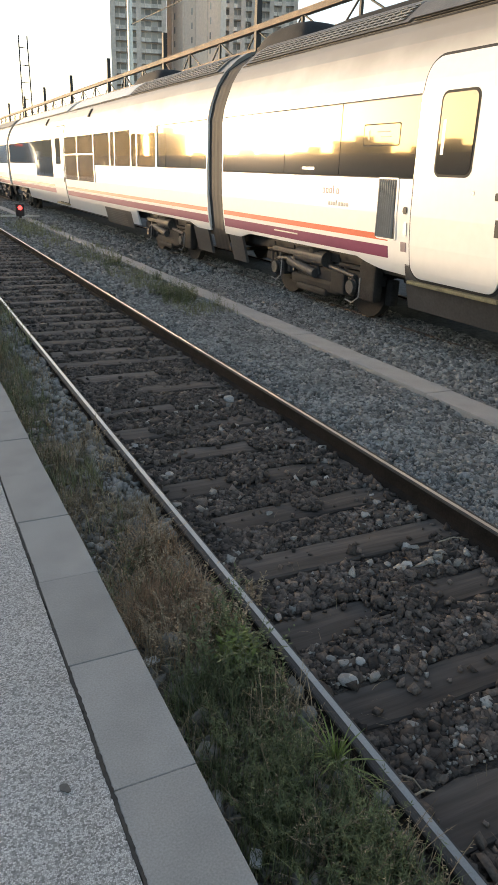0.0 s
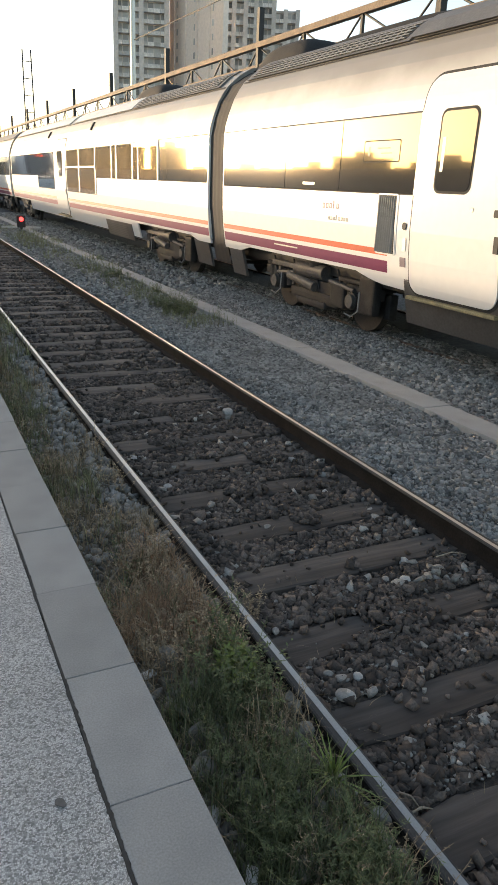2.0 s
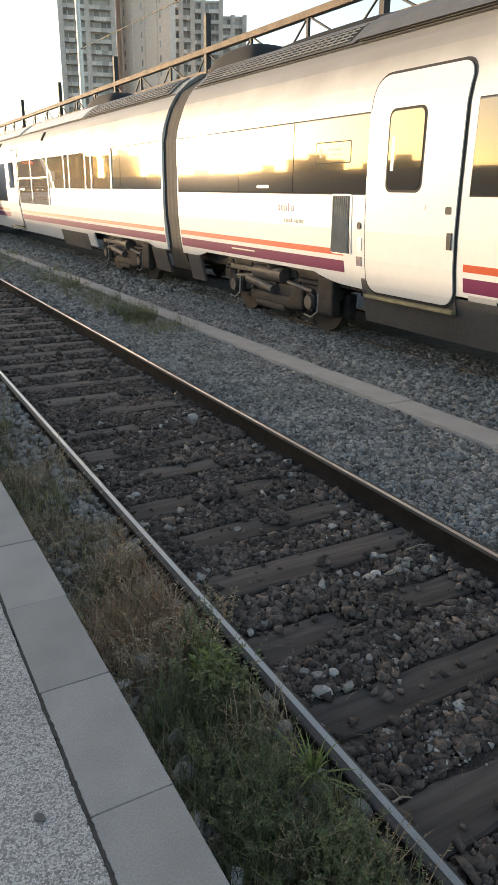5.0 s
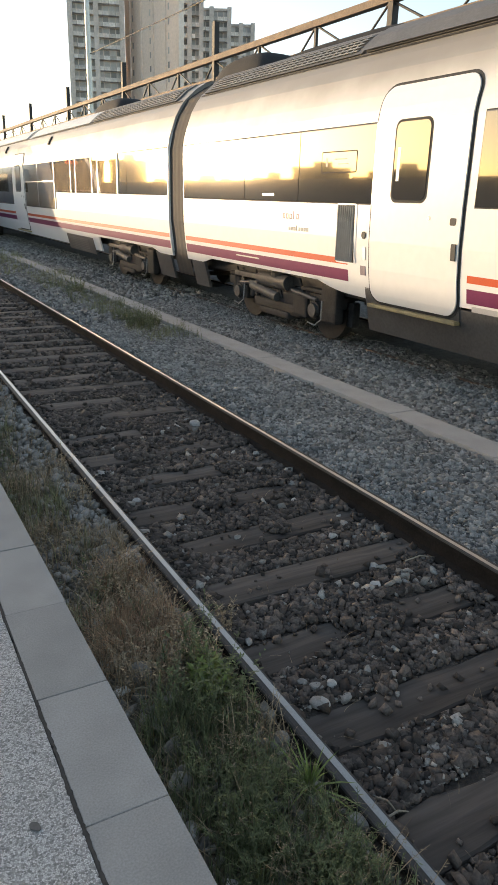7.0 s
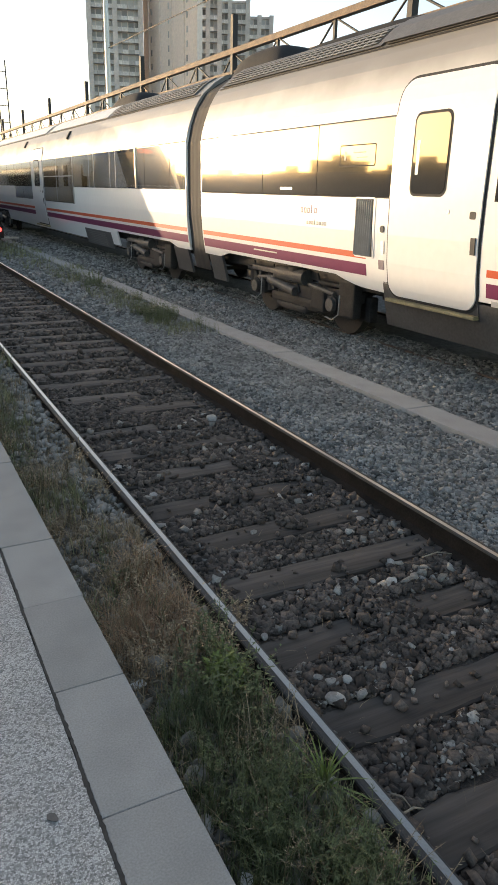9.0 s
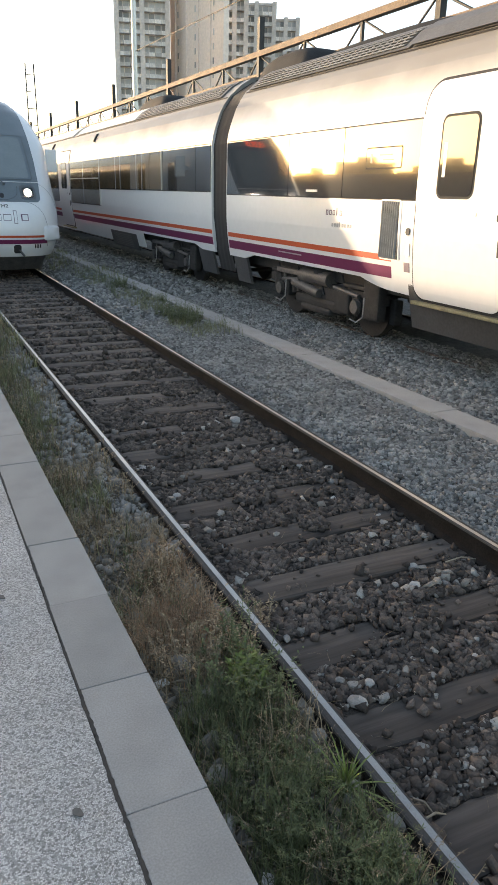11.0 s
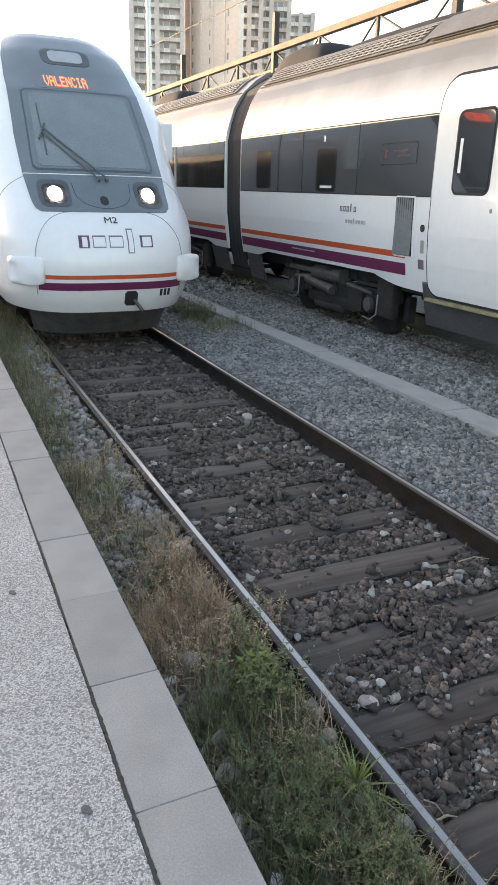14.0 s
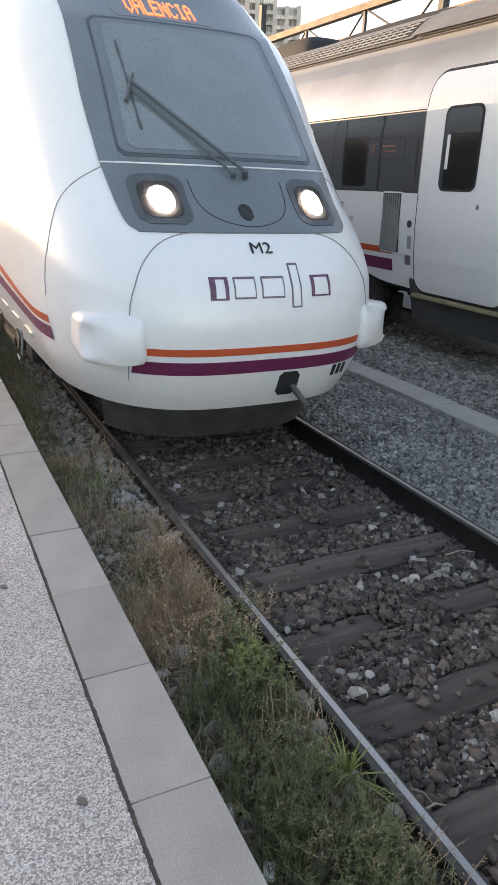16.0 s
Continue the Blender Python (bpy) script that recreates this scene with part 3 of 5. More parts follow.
def word_bars(parent, y_right, z, h, side=-1, material="logo", n=5, slant=0.02, w=0.075):
    """Operator's mark as plain strokes. Built from short upright and level bars."""
    for k in range(n):
        y = y_right + side * k * (w + 0.02)
        x0, x1 = side * (half(z) + 0.002), side * (half(z) + 0.006)
        hh = h * (1.5 if k == 3 else 1.0)
        a, b = sorted((y, y + side * w * (0.35 if k == 3 else 0.8)))
        bm = bmesh.new()
        for za, zb, ya, yb in ((z, z + 0.014, a, b), (z + hh - 0.014, z + hh, a, b), (z, z + hh, a, a + 0.014), (z, z + hh, b - 0.014, b)):
            add_box(bm, x0, x1, ya, yb, za, zb)
        part("logo_stroke", bm, material, parent)


def side_door(parent, y0, y1, z0=0.80, z1=3.30, win=(0.40, 0.40), low=False):
    """A plug door with its dark seal, window, handle and step."""
    for s in (-1, 1):
        side_panel("door_seal", y0 - 0.035, y1 + 0.035, z0 - 0.035, z1 + 0.035, 0.006, "rubber", parent, s, r=0.22, thick=0.02, label="black rubber door seal")
        d = side_panel("door", y0, y1, z0, z1, 0.022, "white", parent, s, r=0.19, thick=0.04, label="white plug door with a tall window")
        a, b = y0 + win[0], y1 - win[1]
        side_panel("window_seal", a - 0.03, b + 0.03, 2.01, 2.92, 0.026, "rubber", d, s, r=0.10, thick=0.015)
        side_panel("window_pane", a, b, 2.04, 2.89, 0.031, "glass", d, s, r=0.08, thick=0.01, label="tinted door glass")
        side_panel("sticker", b - 0.10, b - 0.05, 2.25, 2.62, 0.033, "white", d, s, thick=0.004, label="white strip of small signs")
        side_panel("handle", y0 + 0.03, y0 + 0.10, 1.42, 1.60, 0.034, "dark", d, s, thick=0.02, label="dark recessed handle")
        side_panel("button", y0 + 0.07, y0 + 0.16, 1.79, 1.87, 0.026, "dark", d, s, r=0.02, thick=0.01, label="round access sign")
        side_panel("lock", y0 + 0.48, y0 + 0.52, 1.83, 1.88, 0.028, "steel", d, s, r=0.02, thick=0.01)
        bm = bmesh.new()
        add_box(bm, s * 1.18, s * 1.40, y0 - 0.02, y1 + 0.02, z0 - 0.085, z0 - 0.04, 0.008)
        part("step", bm, "sill", parent, "worn yellow step edge")


def windows(parent, spans, z0=1.99, z1=2.91, mullion=0.018):
    for s in (-1, 1):
        for y0, y1 in spans:
            side_panel("window_pane", y0 + mullion / 2, y1 - mullion / 2, z0, z1, 0.006, "glass", parent, s, thick=0.012, label="tinted flush window")
        a, b = min(p[0] for p in spans), max(p[1] for p in spans)
        side_panel("window_gasket", a, b, z0 - 0.015, z1 + 0.015, 0.002, "rubber", parent, s, thick=0.02)


def curtained(parent, spans, z0, z1):
    """Panes with pleated curtains drawn behind the glass."""
    for s in (-1, 1):
        for y0, y1 in spans:
            p = side_panel("window_pane", y0 + 0.02, y1 - 0.02, z0, z1, 0.030, "clear", parent, s, thick=0.006, label="lightly tinted flush window")
            p.visible_shadow = False
            n = int((y1 - y0) / 0.055)
            verts, faces = [], []
            for i in range(n + 1):
                y = y0 + 0.03 + (y1 - y0 - 0.06) * i / n
                d = 0.006 + 0.012 * (i % 2)
                for z in (z0 + 0.02, z1 - 0.03 - 0.05 * abs(math.sin(i * 0.35))):
                    verts.append((s * (half(z) + d), y, z))
            for i in range(n):
                faces.append((2 * i, 2 * i + 2, 2 * i + 3, 2 * i + 1))
            mesh_ob("curtain", verts, faces, "curtain", p, "golden pleated curtain")
            side_panel("window_frame", y0 - 0.02, y0 + 0.02, z0, z1, 0.031, "silver", parent, s, thick=0.03)
        a, b = min(q[0] for q in spans), max(q[1] for q in spans)
        side_panel("window_gasket", a, b, z0 - 0.012, z1 + 0.012, 0.003, "rubber", parent, s, thick=0.02)


def equipment(parent, y0, y1, z0, z1, material="grey", name="skirt", label="dark grey underfloor skirt"):
    for s in (-1, 1):
        side_panel(name, y0, y1, z0, z1, -0.01, material, parent, s, thick=0.05, label=label)


def underbody(parent, y0, y1):
    part("underframe", box(-1.1, 1.1, y0, y1, 0.72, 0.96), "bogie", parent, "dark underframe")


def gangway(parent, y0, y1, inset=0.05):
    """The dark rubber bellows between two cars."""
    zs = [0.5, 0.89, 1.55, 2.0, 2.9, 3.22, 3.51, 3.81, 4.03, 4.14]
    n = 9
    secs = []
    for k in range(n):
        d = inset + (0.006 if k % 2 else 0.0)
        right = [(half(z) - d, z - (0.0 if z < 4 else d)) for z in zs]
        secs.append((y0 + (y1 - y0) * k / (n - 1), right + [(-x, z) for x, z in reversed(right)]))
    m = len(secs[0][1])
    verts = [(x, y, z) for y, sec in secs for x, z in sec]
    faces = [(k * m + i, k * m + (i + 1) % m, (k + 1) * m + (i + 1) % m, (k + 1) * m + i) for k in range(n - 1) for i in range(m)]
    mesh_ob("bellows", verts, faces, "rubber", parent, "dark grey rubber gangway bellows")


def parked_train():
    base = pose(TRACK2, 0, 0)
    # end car with the door beside the bogie
    a = tagged(empty("train_car", base), "white diesel railcar with orange and purple stripes, parked", "train car", "cars of the parked train")
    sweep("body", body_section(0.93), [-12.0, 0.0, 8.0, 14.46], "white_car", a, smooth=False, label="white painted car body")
    windows(a, [(8.54, 10.31), (10.31, 11.95), (11.95, 14.43)])
    windows(a, [(-2.0, 0.4), (0.4, 2.6), (2.6, 4.8), (4.8, 6.87)])
    for s in (-1, 1):
        side_panel("window_post", 8.47, 8.60, 1.975, 2.93, 0.009, "silver", a, s, thick=0.02)
        side_panel("display_frame", 8.95, 9.75, 2.36, 2.63, 0.0075, "rubber", a, s, r=0.03, thick=0.01)
        side_panel("information_display", 8.965, 9.735, 2.375, 2.615, 0.009, "glass", a, s, r=0.025, thick=0.01, label="dark destination display behind the glass")
        side_panel("display_digit", 9.60, 9.64, 2.44, 2.55, 0.0105, "red_dots", a, s, thick=0.004, label="dim red display digit")
        side_panel("display_line", 9.16, 9.44, 2.522, 2.54, 0.0105, "red_dots", a, s, thick=0.004)
        side_panel("display_line", 9.12, 9.36, 2.463, 2.478, 0.0105, "red_dots", a, s, thick=0.004)
        side_panel("sticker", 11.0, 11.35, 2.06, 2.095, 0.008, "white", a, s, thick=0.004, label="small white notice on the glass")
        side_panel("sticker", 11.25, 11.29, 2.72, 2.80, 0.008, "white", a, s, thick=0.004)
        side_panel("jacking_mark", 10.72, 10.80, 0.945, 0.975, 0.004, "white", a, s, thick=0.005)
        side_panel("reflector", 11.5, 12.3, 1.075, 1.095, 0.006, "silver", a, s, thick=0.005)
        side_panel("vent_surround", 8.88, 9.34, 1.22, 1.985, 0.006, "white", a, s, r=0.05, thick=0.02)
        for k in range(8):
            y, x = 8.935 + k * 0.046, s * (half(1.6) + 0.004)
            blade = mesh_ob("vent_slat", [(x + s * dx + ox, y + dy + oy, z) for z in (1.25, 1.955) for dx, dy, ox, oy in ((0.0, 0.0, 0, 0), (0.020, 0.026, 0, 0), (0.020, 0.026, 0, 0.006), (0.0, 0.0, 0, 0.006))], [(0, 1, 5, 4), (1, 2, 6, 5), (2, 3, 7, 6), (3, 0, 4, 7), (3, 2, 1, 0), (4, 5, 6, 7)], "vent", a, "slanted grey vent blade")
        side_panel("vent_back", 8.925, 9.31, 1.24, 1.965, 0.008, "dark", a, s, thick=0.01)
        side_panel("control_box", 8.67, 8.74, 1.30, 1.46, 0.008, "silver", a, s, r=0.01)
        side_panel("lamp_button", 8.675, 8.755, 1.56, 1.65, 0.012, "dark", a, s, r=0.04)
        side_panel("warning_label", 8.67, 8.78, 1.10, 1.22, 0.006, "logo", a, s, thick=0.006)
        curved_skirt(8.62, 10.05, lambda y: 0.80 + 0.03 * max(0.0, y - 8.62) + 0.115 * max(0.0, min(1.0, (y - 9.15) / 0.75)) ** 1.6, 0.95, a, s)
        curved_skirt(13.3, 14.46, lambda y: 0.84 + 0.09 * max(0.0, min(1.0, (13.75 - y) / 0.4)), 0.95, a, s)
        side_panel("white_skirt", 7.0, 8.70, 0.70, 0.95, 0.0, "grey", a, s, thick=0.04)
        side_panel("gutter", -12.0, 14.4, 3.775, 3.80, 0.012, "dark", a, s, thick=0.02)
        side_panel("number_plate", 6.40, 6.80, 0.90, 0.96, 0.004, "logo_faint", a, s, thick=0.006)
    stripes(9.06, 14.42, a)
    stripes(-12, 6.88, a)
    word_bars(a, 10.72, 1.74, 0.075)
    word_bars(a, 10.55, 1.58, 0.05, material="logo_faint", n=8, w=0.05)
    side_door(a, 7.02, 8.57, win=(0.60, 0.38))
    roof_fairing(9.5, 14.3, a)
    for s in (-1, 1):
        side_panel("exhaust_hood", -6.0, 9.5, 3.84, 4.22, 0.10, "roofgrey", a, s, r=0.12, thick=0.1, label="dark rounded roof hood")
    roof_fairing(-12, 9.4, a, False)
    equipment(a, -12, 8.72, 0.38, 0.90)
    equipment(a, 13.72, 14.3, 0.36, 0.86)
    underbody(a, -12, 14.4)
    bogie(a, 11.25)
    roof_hump(a, 13.0, 15.1, 4.52)
    roof_hump(a, 9.0, 12.8, 4.33)
    gangway(a, 14.46, 15.22)
    # middle car
    b = tagged(empty("train_car", base), "white low-floor railcar with deep windows beside its door, parked", "train car", "cars of the parked train")
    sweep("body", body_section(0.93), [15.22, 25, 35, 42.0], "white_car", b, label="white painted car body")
    windows(b, [(15.26, 16.1), (16.1, 17.7), (17.7, 18.3)], 2.03, 2.92)
    curtained(b, [(18.3, 19.85), (19.85, 20.35), (20.35, 21.9), (21.9, 22.4), (22.4, 24.3)], 2.03, 2.92)
    curtained(b, [(24.3, 26.5), (26.5, 28.5)], 1.54, 2.92)
    windows(b, [(30.8, 32.6), (32.6, 34.4)], 1.56, 2.92)
    windows(b, [(34.4, 36.2), (36.2, 38.0), (38.0, 40.0), (40.0, 41.9)], 2.03, 2.92)
    side_door(b, 28.7, 30.6, z0=0.70, win=(0.5, 0.5))
    stripes(15.26, 28.6, b)
    stripes(30.7, 41.9, b)
    for s in (-1, 1):
        side_panel("white_skirt", 20.3, 37.2, 0.55, 0.95, -0.004, "white", b, s, thick=0.04)
        curved_skirt(15.22, 16.4, lambda y: 0.84 + 0.09 * max(0.0, min(1.0, (y - 15.95) / 0.4)), 0.95, b, s)
        side_panel("vent_grille", 20.9, 23.6, 0.42, 0.86, 0.004, "grey", b, s, thick=0.03, label="grey louvred grille")
        for k in range(7):
            side_panel("vent_slat", 21.4, 23.3, 0.47 + k * 0.05, 0.495 + k * 0.05, 0.012, "roofgrey", b, s, thick=0.02)
        side_panel("gutter", 15.3, 41.9, 3.775, 3.80, 0.012, "dark", b, s, thick=0.02)
        side_panel("window_bar", 24.4, 28.45, 2.33, 2.36, 0.034, "silver", b, s, thick=0.006, label="pale bar across the deep windows")
        side_panel("camera_pod", 25.3, 25.42, 3.44, 3.68, 0.05, "dark", b, s, thick=0.05)
        side_panel("camera_pod", 32.3, 32.44, 3.44, 3.68, 0.05, "dark", b, s, thick=0.05)
    roof_fairing(15.6, 21.5, b)
    roof_fairing(21.6, 28.6, b, False, "white_dull")
    roof_fairing(29.4, 41.6, b, False, "white_dull")
    roof_hump(b, 20.6, 23.2, 4.50)
    equipment(b, 15.4, 16.2, 0.36, 0.86)
    underbody(b, 15.3, 41.9)
    bogie(b, 18.4)
    bogie(b, 38.8)
    gangway(b, 42.0, 42.75)
    # far end car
    c = tagged(empty("train_car", base), "white railcar at the far end of the parked train", "train car", "cars of the parked train")
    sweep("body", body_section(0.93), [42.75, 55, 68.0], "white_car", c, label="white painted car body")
    windows(c, [(42.8, 45.5), (45.5, 48.6)])
    windows(c, [(50.6, 54.0), (54.0, 58.0), (58.0, 62.0)])
    side_door(c, 48.8, 50.4)
    stripes(42.8, 48.6, c)
    stripes(50.5, 66, c)
    roof_fairing(43, 66, c, False)
    equipment(c, 49, 66, 0.38, 0.9)
    underbody(c, 43, 66)
    bogie(c, 45.9)
    bogie(c, 62.0)


parked_train()


# front of the arriving train: depth of the centre line behind the lamps' plane, by height
NOSE = [(0.05, -0.20), (0.30, -0.42), (0.42, -0.52), (0.6, -0.64), (0.85, -0.74), (1.1, -0.76), (1.37, -0.70), (1.55, -0.57), (1.72, -0.40), (1.89, -0.19), (2.05, -0.03), (2.2, 0.12), (2.7, 0.60), (3.2, 1.13), (3.4, 1.42), (3.6, 1.68), (3.8, 1.96), (4.0, 2.3), (4.12, 2.6), (4.2, 3.0), (4.25, 3.8)]
BLUNT = 3.2                           # how square the front is in plan
NOSE_W = [(0.30, 1.02), (0.45, 1.14), (0.7, 1.24), (1.1, 1.32), (1.6, 1.36), (2.2, 1.38), (2.9, 1.38)]
DEPTH = [(0.3, 1.5), (0.8, 1.55), (1.4, 1.6), (1.9, 1.7), (2.4, 1.7), (3.3, 1.3), (4.0, 0.9), (4.2, 0.4)]


def lerp(table, z):
    return float(np.interp(z, [a for a, _ in table], [b for _, b in table]))


def nose_width(z):
    return min(half(max(z, 0.89)), 1.45) if z > 2.9 else lerp(NOSE_W, z) + 0.07


def nose_y(x, z):
    """Depth of the front's surface at x from the middle and height z."""
    w = nose_width(z)
    q = min(0.999, abs(x) / w)
    return lerp(NOSE, z) + lerp(DEPTH, z) * (1 - (1 - q ** BLUNT) ** 0.5)


def flank_x(y, z):
    """Half the width of the arriving train's front part at depth y and height z."""
    w, y0, d = nose_width(z), lerp(NOSE, z), lerp(DEPTH, z)
    if y < y0 + d:
        k = min(1.0, max(0.0, 1 - (y - y0) / d))
        return w * (1 - k * k) ** (1 / BLUNT)
    k = (y - y0 - d) / max(0.1, 5.2 - y0 - d)
    return w + (half(max(z, 0.7)) - w) * min(1.0, k)


def nose_normal(x, z):
    e = 0.01
    n = Vector((-(nose_y(x + e, z) - nose_y(x - e, z)) / (2 * e), 1.0, -(nose_y(x, z + e) - nose_y(x, z - e)) / (2 * e)))
    n.normalize()
    return -n


def nose_patch(name, edges, z0, z1, off, material, parent, nx=16, nzz=14, thick=0.015, label=""):
    """A plate on the front. edges(z) gives its left and right limits at that height."""
    verts, faces = [], []
    rows = np.linspace(z0, z1, nzz + 1)
    for layer in (off, off - thick):
        for z in rows:
            a, b = edges(float(z))
            for x in np.linspace(a, b, nx + 1):
                p = Vector((x, nose_y(x, z), z)) + nose_normal(x, z) * layer
                verts.append(tuple(p))
    w, size = nx + 1, (nx + 1) * (nzz + 1)
    for j in range(nzz):
        for i in range(nx):
            q = (j * w + i, j * w + i + 1, (j + 1) * w + i + 1, (j + 1) * w + i)
            faces.append(q)
            faces.append(tuple(size + k for k in reversed(q)))
    rim = [i for i in range(w)] + [j * w + nx for j in range(1, nzz + 1)] + [nzz * w + i for i in range(nx - 1, -1, -1)] + [j * w for j in range(nzz - 1, 0, -1)]
    for a, b in zip(rim, rim[1:] + rim[:1]):
        faces.append((a, a + size, b + size, b))
    ob = mesh_ob(name, verts, faces, material, parent, label)
    bm = bmesh.new()
    bm.from_mesh(ob.data)
    bmesh.ops.recalc_face_normals(bm, faces=bm.faces)
    for f in bm.faces:
        f.smooth = True
    for e in bm.edges:
        if e.is_manifold and e.calc_face_angle(0) > 0.7:
            e.smooth = False
    bm.to_mesh(ob.data)
    bm.free()
    return ob


def rounded(half_w, z0, z1, r, x=0.0, taper=0.0):
    def edges(z):
        d = min(z - z0, z1 - z)
        inset = r - math.sqrt(max(0.0, r * r - (r - d) ** 2)) if d < r else 0.0
        w = max(0.004, half_w - inset + taper * (z - z0))
        return x - w, x + w
    return edges


def nose_line(name, points, r, material, parent, off=0.004):
    """A thin bead over the front through points (x, z)."""
    if len(points) > 3:
        fine = []
        ends = [points[0], *points, points[-1]]
        for p0, p1, p2, p3 in zip(ends, ends[1:], ends[2:], ends[3:]):
            for s in (0, 0.25, 0.5, 0.75):
                fine.append(tuple(0.5 * (2 * b + (c - a) * s + (2 * a - 5 * b + 4 * c - d) * s ** 2 + (3 * b - a - 3 * c + d) * s ** 3) for a, b, c, d in zip(p0, p1, p2, p3)))
        points = [*fine, points[-1]]
    bm = bmesh.new()
    for (xa, za), (xb, zb) in zip(points, points[1:]):
        n = max(1, int(math.hypot(xb - xa, zb - za) / 0.08))
        for k in range(n):
            p, q = [(xa + (xb - xa) * t / n, za + (zb - za) * t / n) for t in (k, k + 1)]
            a = Vector((p[0], nose_y(*p), p[1])) + nose_normal(*p) * off
            b = Vector((q[0], nose_y(*q), q[1])) + nose_normal(*q) * off
            add_rod(bm, a, b, r, 6)
    return part(name, bm, material, parent)


def arriving_train():
    t = tagged(empty("arriving_train", pose(TRAIN_X, 6.25, 0)), "white railcar with a dark cab mask, arriving with lit headlights", "train")
    # nose shell, lofted round from one side to the other
    zs = np.linspace(0.465, 4.245, 44)
    angles = np.radians(np.linspace(-90, 90, 41))
    verts, faces = [], []
    for z in zs:
        z = float(z)
        y_end = 5.0
        w = nose_width(z)
        for a in angles:
            s = math.sin(a)
            x = w * math.copysign(abs(s) ** 0.9, s)
            verts.append((x, nose_y(x, z) if abs(s) < 0.999 else lerp(NOSE, z) + lerp(DEPTH, z), z))
    w = len(angles)
    for j in range(len(zs) - 1):
        for i in range(w - 1):
            faces.append((j * w + i, j * w + i + 1, (j + 1) * w + i + 1, (j + 1) * w + i))
    # the two flanks run back to the body
    base = len(verts)
    for z in zs:
        z = float(z)
        for s in (-1, 1):
            verts.append((s * half(max(z, 0.7)), 5.2, z))
    for j in range(len(zs) - 1):
        faces.append((base + 2 * j, j * w, (j + 1) * w, base + 2 * j + 2))
        faces.append((j * w + w - 1, base + 2 * j + 1, base + 2 * j + 3, (j + 1) * w + w - 1))
    mesh_ob("nose", verts, faces, "white", t, "rounded white nose", smooth=True)
    sweep("body", body_section(0.75), [5.15, 15, 28], "white", t, label="white painted car body")
    sweep("rear_body", body_section(0.75), [28.8, 45, 68], "white", t, label="white painted car body")
    gangway(t, 28.0, 28.8)
    # cab mask
    def mask_edges(z):
        wv = float(np.interp(z, [1.69, 1.72, 1.78, 2.12, 2.6, 3.1, 3.4, 3.7, 3.9, 4.08], [0.80, 0.85, 0.875, 0.915, 0.925, 0.90, 0.885, 0.85, 0.79, 0.66]))
        return -wv, wv
    mask = nose_patch("cab_mask", mask_edges, 1.69, 4.08, 0.012, "mask", t, 24, 60, label="dark grey cab mask with windscreen")
    nose_patch("windscreen_surround", rounded(0.79, 2.165, 3.20, 0.05, taper=-0.045), 2.165, 3.20, 0.016, "mask_edge", mask, 20, 30)
    nose_patch("windscreen_frame", rounded(0.77, 2.185, 3.18, 0.05, taper=-0.045), 2.185, 3.18, 0.019, "mask", mask, 20, 30)
    nose_patch("windscreen", rounded(0.705, 2.215, 3.145, 0.04, taper=-0.055), 2.215, 3.145, 0.023, "windscreen", mask, 20, 30, label="tinted windscreen with the sky's reflection in its colour")
    nose_patch("display_window", rounded(0.42, 3.225, 3.425, 0.03, -0.10), 3.225, 3.425, 0.015, "mask", mask, 12, 6)
    nose_patch("top_lamp_housing", rounded(0.34, 3.58, 3.82, 0.09), 3.58, 3.82, 0.018, "mask_edge", mask, 12, 8)
    nose_patch("top_lamp", rounded(0.24, 3.62, 3.79, 0.06), 3.62, 3.79, 0.024, "silver", mask, 12, 8, label="unlit silver top lamp")
    nose_line("mask_joint", [(-0.91, 2.12), (0.91, 2.12)], 0.006, "white", mask, 0.014)
    nose_line("hatch_seam", [(-0.37, 2.02), (-0.34, 1.86), (-0.22, 1.765), (0, 1.725), (0.22, 1.765), (0.34, 1.86), (0.37, 2.02)], 0.0035, "rubber", mask, 0.012)
    nose_patch("hatch_handle", rounded(0.05, 1.765, 1.865, 0.035, -0.01), 1.765, 1.865, 0.020, "dark", mask, 4, 6)
    for s in (-1, 1):
        nose_patch("headlight_housing", rounded(0.185, 1.735, 2.05, 0.07, 0.60 * s), 1.735, 2.05, 0.018, "mask_edge", mask, 10, 10, label="dark headlight recess")
        nose_patch("lamp_recess", rounded(0.135, 1.77, 2.0, 0.06, 0.60 * s), 1.77, 2.0, 0.021, "dark", mask, 10, 10)
        nose_patch("headlight", rounded(0.082, 1.80, 1.964, 0.082, 0.595 * s), 1.80, 1.964, 0.03, "headlight", mask, 12, 14, label="lit round headlight")
    for s in (-1, 1):
        nose_line("cab_seam", [(0.87 * s, 2.12), (1.10 * s, 1.98), (1.24 * s, 1.78), (1.33 * s, 1.45), (1.34 * s, 1.2)], 0.004, "seam", t, 0.001)
    # wiper
    bm = bmesh.new()
    def on(x, z, off):
        return Vector((x, nose_y(x, z), z)) + nose_normal(x, z) * off
    add_rod(bm, on(0.09, 2.05, 0.02), on(0.08, 2.06, 0.07), 0.028, 10)
    add_rod(bm, on(0.09, 2.05, 0.06), on(-0.57, 2.66, 0.055), 0.0125, 8)
    add_rod(bm, on(-0.01, 2.045, 0.05), on(-0.585, 2.60, 0.05), 0.0095, 8)
    add_rod(bm, on(-0.01, 2.045, 0.02), on(-0.015, 2.05, 0.06), 0.02, 8)
    add_rod(bm, on(-0.64, 2.52, 0.05), on(-0.54, 2.72, 0.05), 0.014, 8)
    add_rod(bm, on(-0.585, 2.99, 0.036), on(-0.585, 2.34, 0.036), 0.0085, 6)
    part("wiper", bm, "mask_edge", mask, "black twin-arm wiper")
